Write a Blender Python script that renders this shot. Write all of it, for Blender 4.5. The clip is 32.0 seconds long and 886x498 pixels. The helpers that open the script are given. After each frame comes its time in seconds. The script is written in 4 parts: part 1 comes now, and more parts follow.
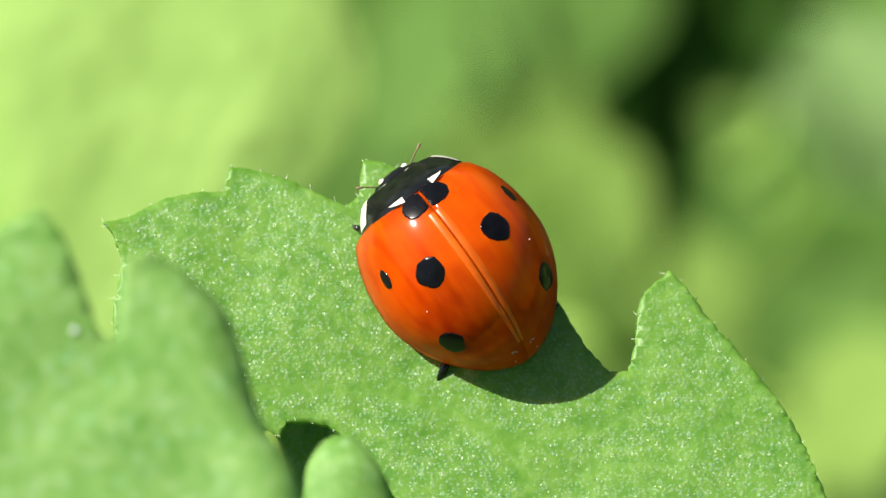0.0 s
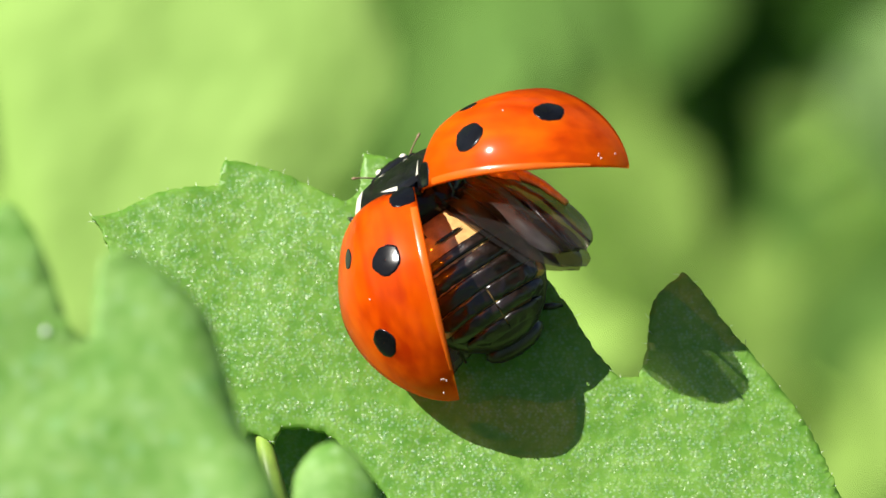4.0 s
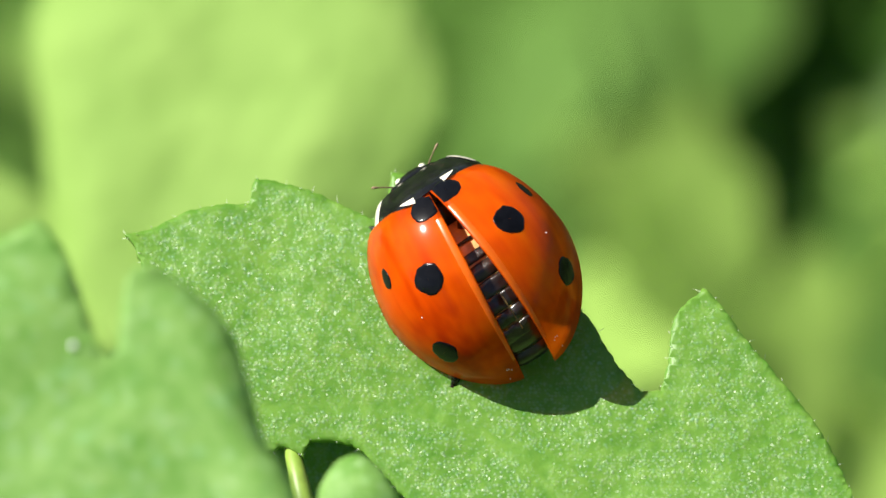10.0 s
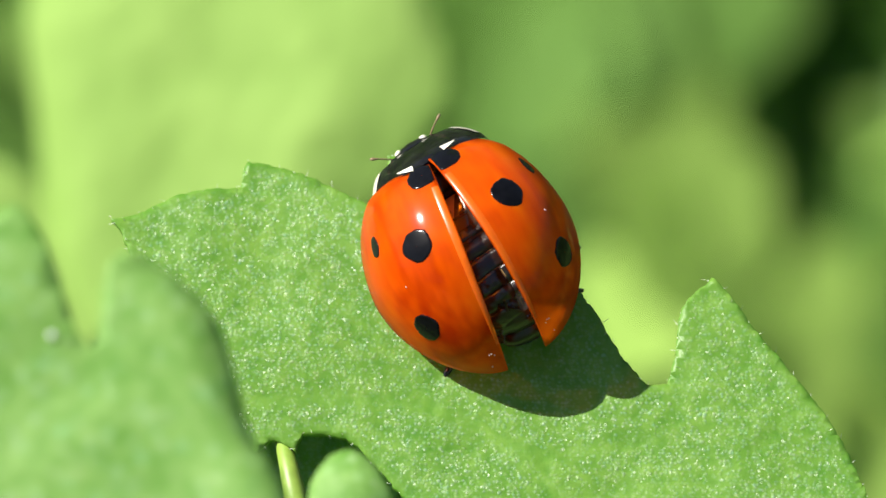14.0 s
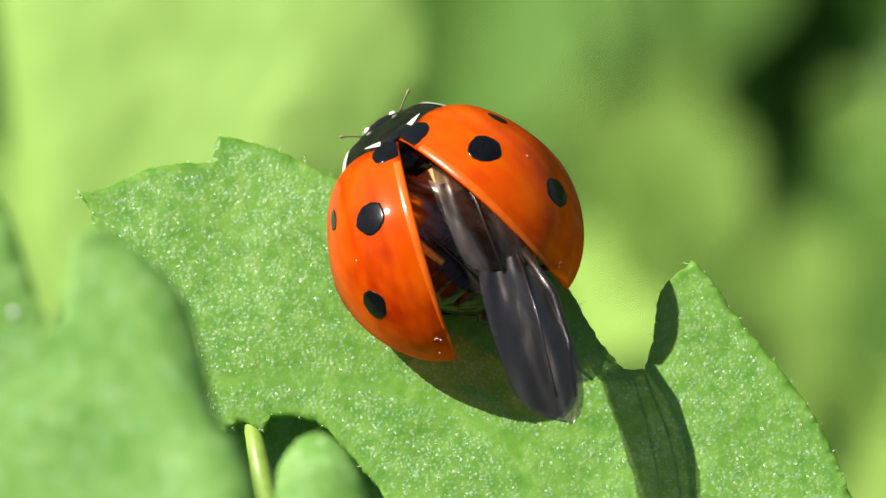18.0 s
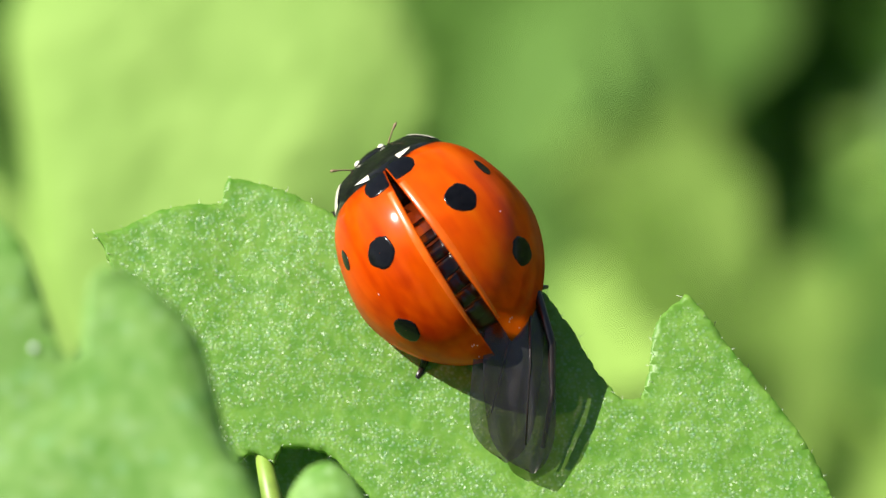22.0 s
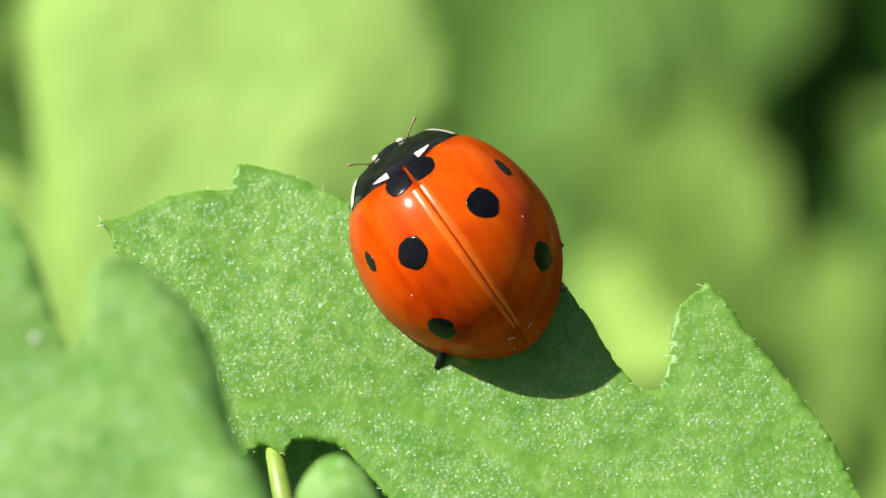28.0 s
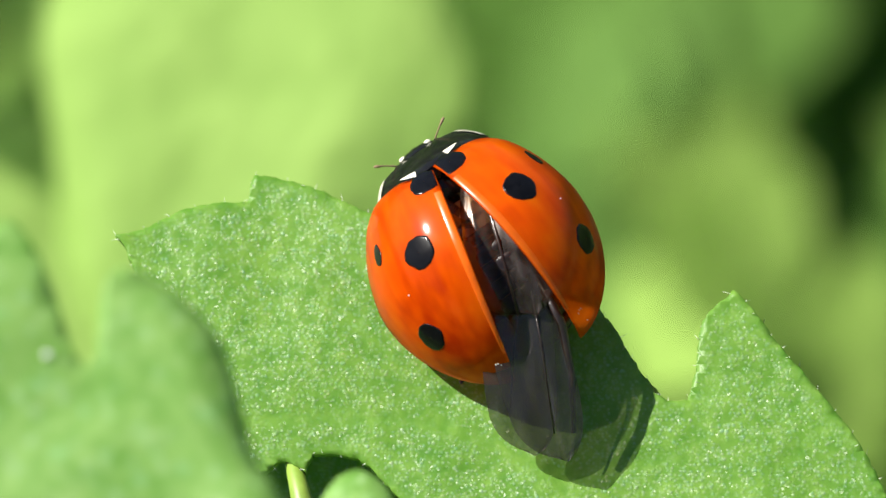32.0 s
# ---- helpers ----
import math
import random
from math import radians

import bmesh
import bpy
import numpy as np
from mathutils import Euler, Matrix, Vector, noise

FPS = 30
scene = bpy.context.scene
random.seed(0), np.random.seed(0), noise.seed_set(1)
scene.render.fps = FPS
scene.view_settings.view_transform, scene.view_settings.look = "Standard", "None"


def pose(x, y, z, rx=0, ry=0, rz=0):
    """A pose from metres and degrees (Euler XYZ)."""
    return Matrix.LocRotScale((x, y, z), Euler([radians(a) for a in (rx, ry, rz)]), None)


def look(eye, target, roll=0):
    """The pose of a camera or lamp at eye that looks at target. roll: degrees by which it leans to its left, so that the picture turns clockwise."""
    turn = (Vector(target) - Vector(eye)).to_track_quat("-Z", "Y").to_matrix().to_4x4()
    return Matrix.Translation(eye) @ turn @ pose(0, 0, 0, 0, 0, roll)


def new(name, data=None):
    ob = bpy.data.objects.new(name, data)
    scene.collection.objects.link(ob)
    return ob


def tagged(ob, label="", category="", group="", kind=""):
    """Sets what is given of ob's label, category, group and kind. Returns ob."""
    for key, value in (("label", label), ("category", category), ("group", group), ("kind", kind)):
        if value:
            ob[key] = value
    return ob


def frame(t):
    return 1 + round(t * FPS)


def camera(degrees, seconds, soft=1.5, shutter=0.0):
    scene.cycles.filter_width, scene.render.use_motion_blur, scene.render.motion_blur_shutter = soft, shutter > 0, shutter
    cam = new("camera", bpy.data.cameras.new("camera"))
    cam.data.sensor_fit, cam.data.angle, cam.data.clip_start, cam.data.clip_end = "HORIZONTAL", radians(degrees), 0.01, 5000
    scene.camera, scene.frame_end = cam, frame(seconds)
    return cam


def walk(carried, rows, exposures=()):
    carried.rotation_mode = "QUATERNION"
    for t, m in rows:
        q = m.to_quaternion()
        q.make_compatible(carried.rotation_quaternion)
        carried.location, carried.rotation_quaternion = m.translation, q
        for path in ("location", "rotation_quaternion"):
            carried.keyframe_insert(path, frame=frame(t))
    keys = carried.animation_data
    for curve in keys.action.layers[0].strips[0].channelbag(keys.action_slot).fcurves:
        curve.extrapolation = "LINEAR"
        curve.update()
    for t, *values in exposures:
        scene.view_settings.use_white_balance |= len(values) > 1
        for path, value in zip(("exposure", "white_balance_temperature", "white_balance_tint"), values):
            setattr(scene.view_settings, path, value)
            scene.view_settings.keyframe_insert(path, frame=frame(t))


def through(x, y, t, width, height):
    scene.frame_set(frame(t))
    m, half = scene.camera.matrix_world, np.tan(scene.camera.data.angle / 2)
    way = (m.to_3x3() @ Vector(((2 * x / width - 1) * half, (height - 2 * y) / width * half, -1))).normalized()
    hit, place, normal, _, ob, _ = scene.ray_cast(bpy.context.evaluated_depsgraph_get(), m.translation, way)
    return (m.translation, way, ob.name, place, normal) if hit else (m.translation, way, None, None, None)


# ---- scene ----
# A seven-spot ladybird on a toothed leaf, seen through a macro lens. Lengths inside the builders are in millimetres.
from mathutils import geometry

MM = 0.001

# ---------------------------------------------------------------- camera
cam = camera(7.5, 32.0, soft=1.5, shutter=0.0)
cam.data.dof.use_dof = True
cam.data.dof.aperture_fstop = 88
PATH = [
    (0.0, 0.000000, -0.141421, 0.141421, 45.0000, -0.0000, 0.0000),
    (0.5, 0.000215, -0.140732, 0.140727, 44.9675, 0.0416, -0.0617),
    (1.0, 0.000426, -0.138337, 0.138263, 45.0395, 0.2243, -0.0076),
    (1.5, 0.000582, -0.136764, 0.136709, 45.0685, 0.2976, 0.0977),
    (2.0, 0.000816, -0.136181, 0.136146, 45.0672, 0.2585, 0.2839),
    (2.5, 0.001076, -0.136088, 0.136038, 44.9840, 0.2537, 0.1774),
    (4.5, 0.002702, -0.134892, 0.134966, 44.9770, 0.2635, 0.9046),
    (5.0, 0.003188, -0.137494, 0.137556, 44.9563, 0.4297, 0.6944),
    (5.5, 0.003427, -0.135003, 0.135032, 45.0045, 0.4306, 0.5581),
    (6.0, 0.003756, -0.135371, 0.135455, 45.0242, 0.2928, 0.8051),
    (6.5, 0.003703, -0.135136, 0.135173, 44.9177, 0.4028, 0.6757),
    (7.0, 0.003744, -0.137119, 0.137207, 44.9194, 0.3665, 0.8383),
    (7.5, 0.003714, -0.137329, 0.137408, 44.8957, 0.3368, 0.8133),
    (8.0, 0.003549, -0.135781, 0.135865, 44.9811, 0.6067, 1.1423),
    (8.5, 0.003394, -0.133738, 0.133867, 45.0629, 0.4644, 1.2579),
    (9.0, 0.003532, -0.136482, 0.136574, 45.0107, 0.4752, 0.8306),
    (9.5, 0.003727, -0.138482, 0.138615, 45.0359, 0.6304, 1.1723),
    (10.0, 0.003799, -0.137869, 0.137989, 45.1147, 0.6864, 1.2443),
    (10.5, 0.003798, -0.136089, 0.136107, 45.0900, 0.7817, 1.0908),
    (11.0, 0.003840, -0.135910, 0.135980, 45.0438, 0.8180, 1.3445),
    (11.5, 0.003905, -0.135374, 0.135475, 44.9690, 0.7805, 1.3961),
    (12.0, 0.003998, -0.134631, 0.134747, 44.9164, 0.5795, 1.2590),
    (12.5, 0.003771, -0.129498, 0.129650, 44.9590, 0.3262, 1.5236),
    (13.0, 0.003837, -0.129570, 0.129758, 44.9352, 0.0566, 1.6097),
    (13.5, 0.003917, -0.130041, 0.130175, 44.9592, 0.1626, 1.5883),
    (14.0, 0.004064, -0.132602, 0.132727, 45.0111, 0.5986, 1.5067),
    (14.5, 0.004085, -0.132424, 0.132599, 45.0645, 0.5808, 1.7660),
    (16.5, 0.004133, -0.132159, 0.132444, 45.0403, 0.0678, 1.8511),
    (17.0, 0.004115, -0.131599, 0.131887, 45.0178, 0.2260, 2.0144),
    (17.5, 0.004181, -0.132202, 0.132477, 44.8198, 0.0516, 2.2285),
    (18.0, 0.004064, -0.129699, 0.130003, 44.7957, -0.0489, 1.8930),
    (18.5, 0.004121, -0.130736, 0.131060, 44.8029, -0.1300, 2.0587),
    (19.0, 0.004239, -0.132529, 0.132799, 44.8625, 0.0627, 1.7639),
    (19.5, 0.004252, -0.132512, 0.132767, 44.8895, 0.0149, 1.6620),
    (20.0, 0.004272, -0.132990, 0.133258, 44.9702, 0.2189, 2.0137),
    (20.5, 0.004174, -0.131338, 0.131595, 45.1686, 0.1766, 1.9536),
    (21.0, 0.004219, -0.131347, 0.131549, 45.1093, 0.2670, 1.7117),
    (21.5, 0.004313, -0.131684, 0.131756, 45.1518, 0.4284, 1.3755),
    (22.0, 0.004487, -0.134556, 0.134696, 45.1425, 0.3822, 1.6058),
    (22.5, 0.004487, -0.134531, 0.134641, 45.1660, 0.4362, 1.5078),
    (23.0, 0.004384, -0.134516, 0.134704, 45.2197, 0.5490, 1.8479),
    (23.5, 0.004398, -0.134088, 0.134273, 45.0644, 0.5671, 1.8741),
    (24.0, 0.004306, -0.131633, 0.131807, 45.0134, 0.4372, 1.7117),
    (24.5, 0.004412, -0.131970, 0.132103, 45.0130, 0.4499, 1.6843),
    (25.0, 0.004401, -0.132188, 0.132377, 45.0775, 0.3628, 1.8071),
    (25.5, 0.004431, -0.131853, 0.132047, 45.0255, 0.3302, 1.7435),
    (27.5, 0.004634, -0.131375, 0.131477, 44.9450, 0.6105, 1.4934),
    (28.0, 0.004629, -0.131398, 0.131574, 45.0335, 0.5179, 1.7540),
    (28.5, 0.004856, -0.133431, 0.133444, 45.1372, 0.7683, 1.2419),
    (29.0, 0.004915, -0.133347, 0.133414, 45.1948, 0.8490, 1.6149),
    (29.5, 0.004862, -0.133035, 0.133160, 45.0940, 0.8852, 1.7483),
    (30.0, 0.004700, -0.129666, 0.129781, 45.1232, 0.9325, 1.7813),
    (30.5, 0.004720, -0.129336, 0.129416, 45.0677, 0.9118, 1.6411),
    (31.0, 0.004801, -0.129514, 0.129619, 45.0979, 0.8463, 1.6276),
    (31.5, 0.004879, -0.129180, 0.129180, 45.1265, 1.0132, 1.4650),
    (32.0, 0.004871, -0.129021, 0.129001, 45.1633, 1.2065, 1.4760),
]
walk(cam, [(t, pose(x, y, z, rx, ry, rz)) for t, x, y, z, rx, ry, rz in PATH], exposures=[(0.0, 0.86), (32.0, 0.86)])

# ---------------------------------------------------------------- light
SUN_WAY = Vector((-0.654, 0.041, 0.755)).normalized()
world = bpy.data.worlds.new("sky")
scene.world = world
world.use_nodes = True
nt = world.node_tree
sky = nt.nodes.new("ShaderNodeTexSky")
sky.sky_type = "NISHITA"
sky.sun_disc = False
sky.air_density = 0.8
sky.ozone_density = 0.4
sky.sun_elevation = math.asin(SUN_WAY.z)
sky.sun_rotation = math.atan2(SUN_WAY.x, SUN_WAY.y)
nt.nodes["Background"].inputs[1].default_value = 0.068
nt.links.new(sky.outputs[0], nt.nodes["Background"].inputs[0])
sun = new("sun", bpy.data.lights.new("sun", "SUN"))
sun.data.energy = 4.9
sun.data.angle = radians(0.53)
sun.data.color = (1.0, 0.96, 0.88)
sun.matrix_world = look(SUN_WAY * 3, (0, 0, 0))


# ---------------------------------------------------------------- materials
def shader(name):
    m = bpy.data.materials.new(name)
    m.use_nodes = True
    return m, m.node_tree.nodes, m.node_tree.links, m.node_tree.nodes["Principled BSDF"]


def ramp(nodes, stops):
    r = nodes.new("ShaderNodeValToRGB")
    while len(r.color_ramp.elements) < len(stops):
        r.color_ramp.elements.new(0.5)
    for e, (at, col) in zip(r.color_ramp.elements, stops):
        e.position, e.color = at, (*col, 1)
    return r


def texture(nodes, links, kind, scale, **more):
    """A noise or cell texture in object space; scale counts features per millimetre."""
    co = nodes.new("ShaderNodeTexCoord")
    tex = nodes.new(kind)
    tex.inputs["Scale"].default_value = scale * 1000
    for k, v in more.items():
        if k in tex.inputs:
            tex.inputs[k].default_value = v
    links.new(co.outputs["Object"], tex.inputs["Vector"])
    return tex


def bumped(nodes, links, bsdf, height, strength, distance):
    b = nodes.new("ShaderNodeBump")
    b.inputs["Strength"].default_value = strength
    b.inputs["Distance"].default_value = distance * MM
    links.new(height, b.inputs["Height"])
    links.new(b.outputs[0], bsdf.inputs["Normal"])
    return b


def with_glow_through(m, color, share):
    """Lets a thin sheet pass light: part of its diffuse light comes from the other side."""
    nodes, links = m.node_tree.nodes, m.node_tree.links
    bsdf, out = nodes["Principled BSDF"], nodes["Material Output"]
    tr = nodes.new("ShaderNodeBsdfTranslucent")
    tr.inputs[0].default_value = (*color, 1)
    mix = nodes.new("ShaderNodeMixShader")
    mix.inputs[0].default_value = share
    links.new(bsdf.outputs[0], mix.inputs[1])
    links.new(tr.outputs[0], mix.inputs[2])
    links.new(mix.outputs[0], out.inputs[0])
    return tr


def leaf_paint(name, dark, light, pale, grain=9.0, relief=0.02, rough=0.42, speckle=0.3, through=0.3, cover=0.5, sparkle=0.0):
    """Fleshy leaf skin: mottled green under fine pale dots, painted sun glints, that leave the margin bare."""
    m, nodes, links, bsdf = shader(name)

    def math_node(kind, a, b):
        n = nodes.new("ShaderNodeMath")
        n.operation = kind
        for k, v in enumerate((a, b)):
            if isinstance(v, float):
                n.inputs[k].default_value = v
            else:
                links.new(v, n.inputs[k])
        return n.outputs[0]

    def mix_node(fac, a, b):
        n = nodes.new("ShaderNodeMix")
        n.data_type = "RGBA"
        for key, v in (("Factor", fac), ("A", a), ("B", b)):
            if isinstance(v, tuple):
                n.inputs[key].default_value = (*v, 1)
            elif isinstance(v, float):
                n.inputs[key].default_value = v
            else:
                links.new(v, n.inputs[key])
        return n.outputs["Result"]

    big = texture(nodes, links, "ShaderNodeTexNoise", 0.4, Detail=5.0, Roughness=0.65)
    mid = texture(nodes, links, "ShaderNodeTexNoise", 2.2, Detail=4.0, Roughness=0.6)
    col = ramp(nodes, [(0.36, dark), (0.62, light)])
    links.new(math_node("MULTIPLY_ADD", mid.outputs["Fac"], 0.6), col.inputs[0])
    links.new(math_node("MULTIPLY", big.outputs["Fac"], 0.4), col.inputs[0].links[0].from_node.inputs[2])
    paint = col.outputs[0]
    rim = nodes.new("ShaderNodeAttribute")
    rim.attribute_name = "margin"
    height = mid.outputs["Fac"]
    # two sizes of pale dots colour in the sparkle of the grain
    for scale, share, inner, outer, strong in ((grain, speckle, 0.1, 0.75, cover), (grain * 0.62, speckle * 0.5, 0.1, 0.5, cover * 1.2)):
        dots = texture(nodes, links, "ShaderNodeTexVoronoi", scale)
        near = ramp(nodes, [(inner, (1, 1, 1)), (outer, (0, 0, 0))])
        links.new(dots.outputs["Distance"], near.inputs[0])
        sep = nodes.new("ShaderNodeSeparateColor")
        links.new(dots.outputs["Color"], sep.inputs[0])
        chance = math_node("ADD", sep.outputs[1], math_node("MULTIPLY", math_node("SUBTRACT", mid.outputs["Fac"], 0.5), 1.1))
        pick = ramp(nodes, [(1 - share, (0, 0, 0)), (min(1, 1.12 - share), (1, 1, 1))])
        links.new(chance, pick.inputs[0])
        fac = math_node("MULTIPLY", math_node("MULTIPLY", near.outputs[0], pick.outputs[0]), math_node("MULTIPLY", rim.outputs["Fac"], strong))
        tint = mix_node(0.22, pale, dots.outputs["Color"])
        paint = mix_node(fac, paint, tint)
        height = math_node("ADD", height, math_node("MULTIPLY", fac, 1.5))
    links.new(paint, bsdf.inputs["Base Color"])
    skin = bumped(nodes, links, bsdf, height, 1.0, relief)
    links.new(math_node("MULTIPLY", rim.outputs["Fac"], sparkle), bsdf.inputs["Coat Weight"])
    bsdf.inputs["Coat Roughness"].default_value = 0.3
    # every grain faces its own way, so that some of them glint
    cells = texture(nodes, links, "ShaderNodeTexVoronoi", grain * 1.4)
    tilt = nodes.new("ShaderNodeVectorMath")
    tilt.operation = "MULTIPLY_ADD"
    links.new(cells.outputs["Color"], tilt.inputs[0])
    tilt.inputs[1].default_value = (1.3, 1.3, 1.3)
    tilt.inputs[2].default_value = (-0.65, -0.65, -0.65)
    facing = nodes.new("ShaderNodeVectorMath")
    links.new(skin.outputs[0], facing.inputs[0])
    links.new(tilt.outputs[0], facing.inputs[1])
    unit = nodes.new("ShaderNodeVectorMath")
    unit.operation = "NORMALIZE"
    links.new(facing.outputs[0], unit.inputs[0])
    links.new(unit.outputs[0], bsdf.inputs["Coat Normal"])
    bsdf.inputs["Roughness"].default_value = rough
    bsdf.inputs["Specular IOR Level"].default_value = 0.35
    with_glow_through(m, (light[0] * 1.5, light[1] * 1.4, light[2] * 0.7), through)
    return m


LEAF = leaf_paint("leaf_skin", (0.09, 0.25, 0.022), (0.2, 0.383, 0.054), (0.5, 0.66, 0.46), 10.5, 0.024, 0.42, 0.62, 0.3, 0.27, 0.3)
LEAF_NEAR = leaf_paint("leaf_skin_near", (0.12, 0.29, 0.04), (0.25, 0.44, 0.11), (0.4, 0.58, 0.3), 3.0, 0.004, 0.6, 0.4, 0.3, 0.25)



def plain(name, color, rough, noise_scale=1.2, spread=0.25, relief=0.0, metal=0.0, coat=0.0):
    m, nodes, links, bsdf = shader(name)
    tex = texture(nodes, links, "ShaderNodeTexNoise", noise_scale, Detail=5.0, Roughness=0.65)
    lo = tuple(c * (1 - spread) for c in color)
    hi = tuple(min(1, c * (1 + spread)) for c in color)
    col = ramp(nodes, [(0.3, lo), (0.7, hi)])
    links.new(tex.outputs["Fac"], col.inputs[0])
    links.new(col.outputs[0], bsdf.inputs["Base Color"])
    bsdf.inputs["Roughness"].default_value = rough
    bsdf.inputs["Metallic"].default_value = metal
    bsdf.inputs["Coat Weight"].default_value = coat
    bsdf.inputs["Coat Roughness"].default_value = 0.06
    if relief:
        bumped(nodes, links, bsdf, tex.outputs["Fac"], 0.6, relief)
    return m


def shell_paint():
    """Lacquered orange-red wing case, a little see-through, with faint darker blotches and streaks."""
    m, nodes, links, bsdf = shader("wing_case_lacquer")
    tex = texture(nodes, links, "ShaderNodeTexNoise", 0.5, Detail=3.0, Roughness=0.5)
    fine = texture(nodes, links, "ShaderNodeTexNoise", 6.0, Detail=3.0)
    col = ramp(nodes, [(0.36, (0.46, 0.03, 0.001)), (0.5, (0.76, 0.1, 0.001)), (0.65, (0.88, 0.175, 0.002))])
    streak = texture(nodes, links, "ShaderNodeTexNoise", 1.0, Detail=2.0)
    squash = nodes.new("ShaderNodeMapping")
    squash.inputs["Scale"].default_value = (2.6, 0.22, 2.0)
    links.new(streak.inputs["Vector"].links[0].from_socket, squash.inputs["Vector"])
    links.new(squash.outputs[0], streak.inputs["Vector"])
    blend = nodes.new("ShaderNodeMix")
    blend.inputs["Factor"].default_value = 0.4
    links.new(tex.outputs["Fac"], blend.inputs["A"])
    links.new(streak.outputs["Fac"], blend.inputs["B"])
    links.new(blend.outputs["Result"], col.inputs[0])
    links.new(col.outputs[0], bsdf.inputs["Base Color"])
    bsdf.inputs["Roughness"].default_value = 0.35
    bsdf.inputs["Specular IOR Level"].default_value = 0.04
    bsdf.inputs["Coat Weight"].default_value = 0.62
    bsdf.inputs["Coat Roughness"].default_value = 0.11
    bsdf.inputs["Coat IOR"].default_value = 1.36
    bumped(nodes, links, bsdf, fine.outputs["Fac"], 0.2, 0.004)
    with_glow_through(m, (1.0, 0.41, 0.006), 0.33)
    out = nodes["Material Output"]
    clear = nodes.new("ShaderNodeBsdfTransparent")
    clear.inputs[0].default_value = (1.0, 0.46, 0.08, 1)
    sheer = nodes.new("ShaderNodeMixShader")
    sheer.inputs[0].default_value = 0.27
    links.new(out.inputs[0].links[0].from_socket, sheer.inputs[1])
    links.new(clear.outputs[0], sheer.inputs[2])
    links.new(sheer.outputs[0], out.inputs[0])
    return m


SHELL = shell_paint()
SEAM = plain("seam_orange", (0.78, 0.15, 0.004), 0.3, coat=0.4)
with_glow_through(SEAM, (0.95, 0.3, 0.02), 0.35)
BLACK = plain("black_chitin", (0.007, 0.007, 0.007), 0.16, 3.0, 0.5, 0.008)
BLACK.node_tree.nodes["Principled BSDF"].inputs["Specular IOR Level"].default_value = 0.3
SPOT = plain("black_pigment", (0.004, 0.004, 0.005), 0.16, 4.0, 0.4, 0.003, coat=0.0)
SPOT.node_tree.nodes["Principled BSDF"].inputs["Specular IOR Level"].default_value = 0.2
WHITE = plain("ivory_pigment", (0.82, 0.78, 0.62), 0.3, 3.0, 0.08, coat=0.6)
BROWN = plain("brown_chitin", (0.014, 0.008, 0.006), 0.3, 2.5, 0.7, 0.05, coat=0.45)
AMBER = plain("amber_chitin", (0.68, 0.27, 0.035), 0.3, 2.0, 0.45, 0.02, coat=0.5)
CREAM = plain("cream_membrane", (0.52, 0.31, 0.11), 0.35, 2.0, 0.4, 0.02, coat=0.4)
HONEY = plain("honey_membrane", (0.74, 0.38, 0.08), 0.3, 2.0, 0.3, 0.02, coat=0.8)
HAIR = plain("brown_bristle", (0.22, 0.15, 0.08), 0.6)
VEIN = plain("vein_skin", (0.19, 0.4, 0.04), 0.4, 3.0, 0.15, 0.01)
WAX = plain("pale_hair", (0.6, 0.68, 0.5), 0.5)
# mostly opaque white, so the drop's glint is in its colour
DEW = plain("dew_glint", (0.86, 0.9, 0.84), 0.1, 1.0, 0.02)
DEW.node_tree.nodes["Principled BSDF"].inputs["Transmission Weight"].default_value = 0.2
STEM = plain("stem_skin", (0.22, 0.34, 0.05), 0.45, 1.0, 0.2, 0.02)


def membrane(name, dark, light, metal, clear_share, rough):
    """Wrinkled, half-clear wing skin with a silvery sheen."""
    m, nodes, links, bsdf = shader(name)
    wr = texture(nodes, links, "ShaderNodeTexNoise", 1.1, Detail=3.0, Roughness=0.5, Distortion=0.5)
    drawn = nodes.new("ShaderNodeMapping")  # wrinkles run along the wing
    drawn.inputs["Scale"].default_value = (1.3, 0.5, 1.0)
    drawn.inputs["Rotation"].default_value = (0, 0, 0.2)
    links.new(wr.inputs["Vector"].links[0].from_socket, drawn.inputs["Vector"])
    links.new(drawn.outputs[0], wr.inputs["Vector"])
    fine = texture(nodes, links, "ShaderNodeTexNoise", 5.0, Detail=3.0, Roughness=0.6)
    col = ramp(nodes, [(0.35, dark), (0.7, light)])
    links.new(wr.outputs["Fac"], col.inputs[0])
    links.new(col.outputs[0], bsdf.inputs["Base Color"])
    bsdf.inputs["Metallic"].default_value = metal
    bsdf.inputs["Roughness"].default_value = rough
    bsdf.inputs["Coat Weight"].default_value = 0.25
    bsdf.inputs["Coat Roughness"].default_value = 0.1
    add = nodes.new("ShaderNodeMath")
    add.operation = "MULTIPLY_ADD"
    links.new(fine.outputs["Fac"], add.inputs[0])
    add.inputs[1].default_value = 0.04
    links.new(wr.outputs["Fac"], add.inputs[2])
    bumped(nodes, links, bsdf, add.outputs[0], 1.0, 0.022)
    clear = nodes.new("ShaderNodeBsdfTransparent")
    clear.inputs[0].default_value = (0.46, 0.41, 0.36, 1)
    mix = nodes.new("ShaderNodeMixShader")
    share = ramp(nodes, [(0.35, (clear_share * 0.75,) * 3), (0.65, (clear_share,) * 3)])
    links.new(wr.outputs["Fac"], share.inputs[0])
    links.new(share.outputs[0], mix.inputs[0])
    links.new(bsdf.outputs[0], mix.inputs[1])
    links.new(clear.outputs[0], mix.inputs[2])
    links.new(mix.outputs[0], nodes["Material Output"].inputs[0])
    return m


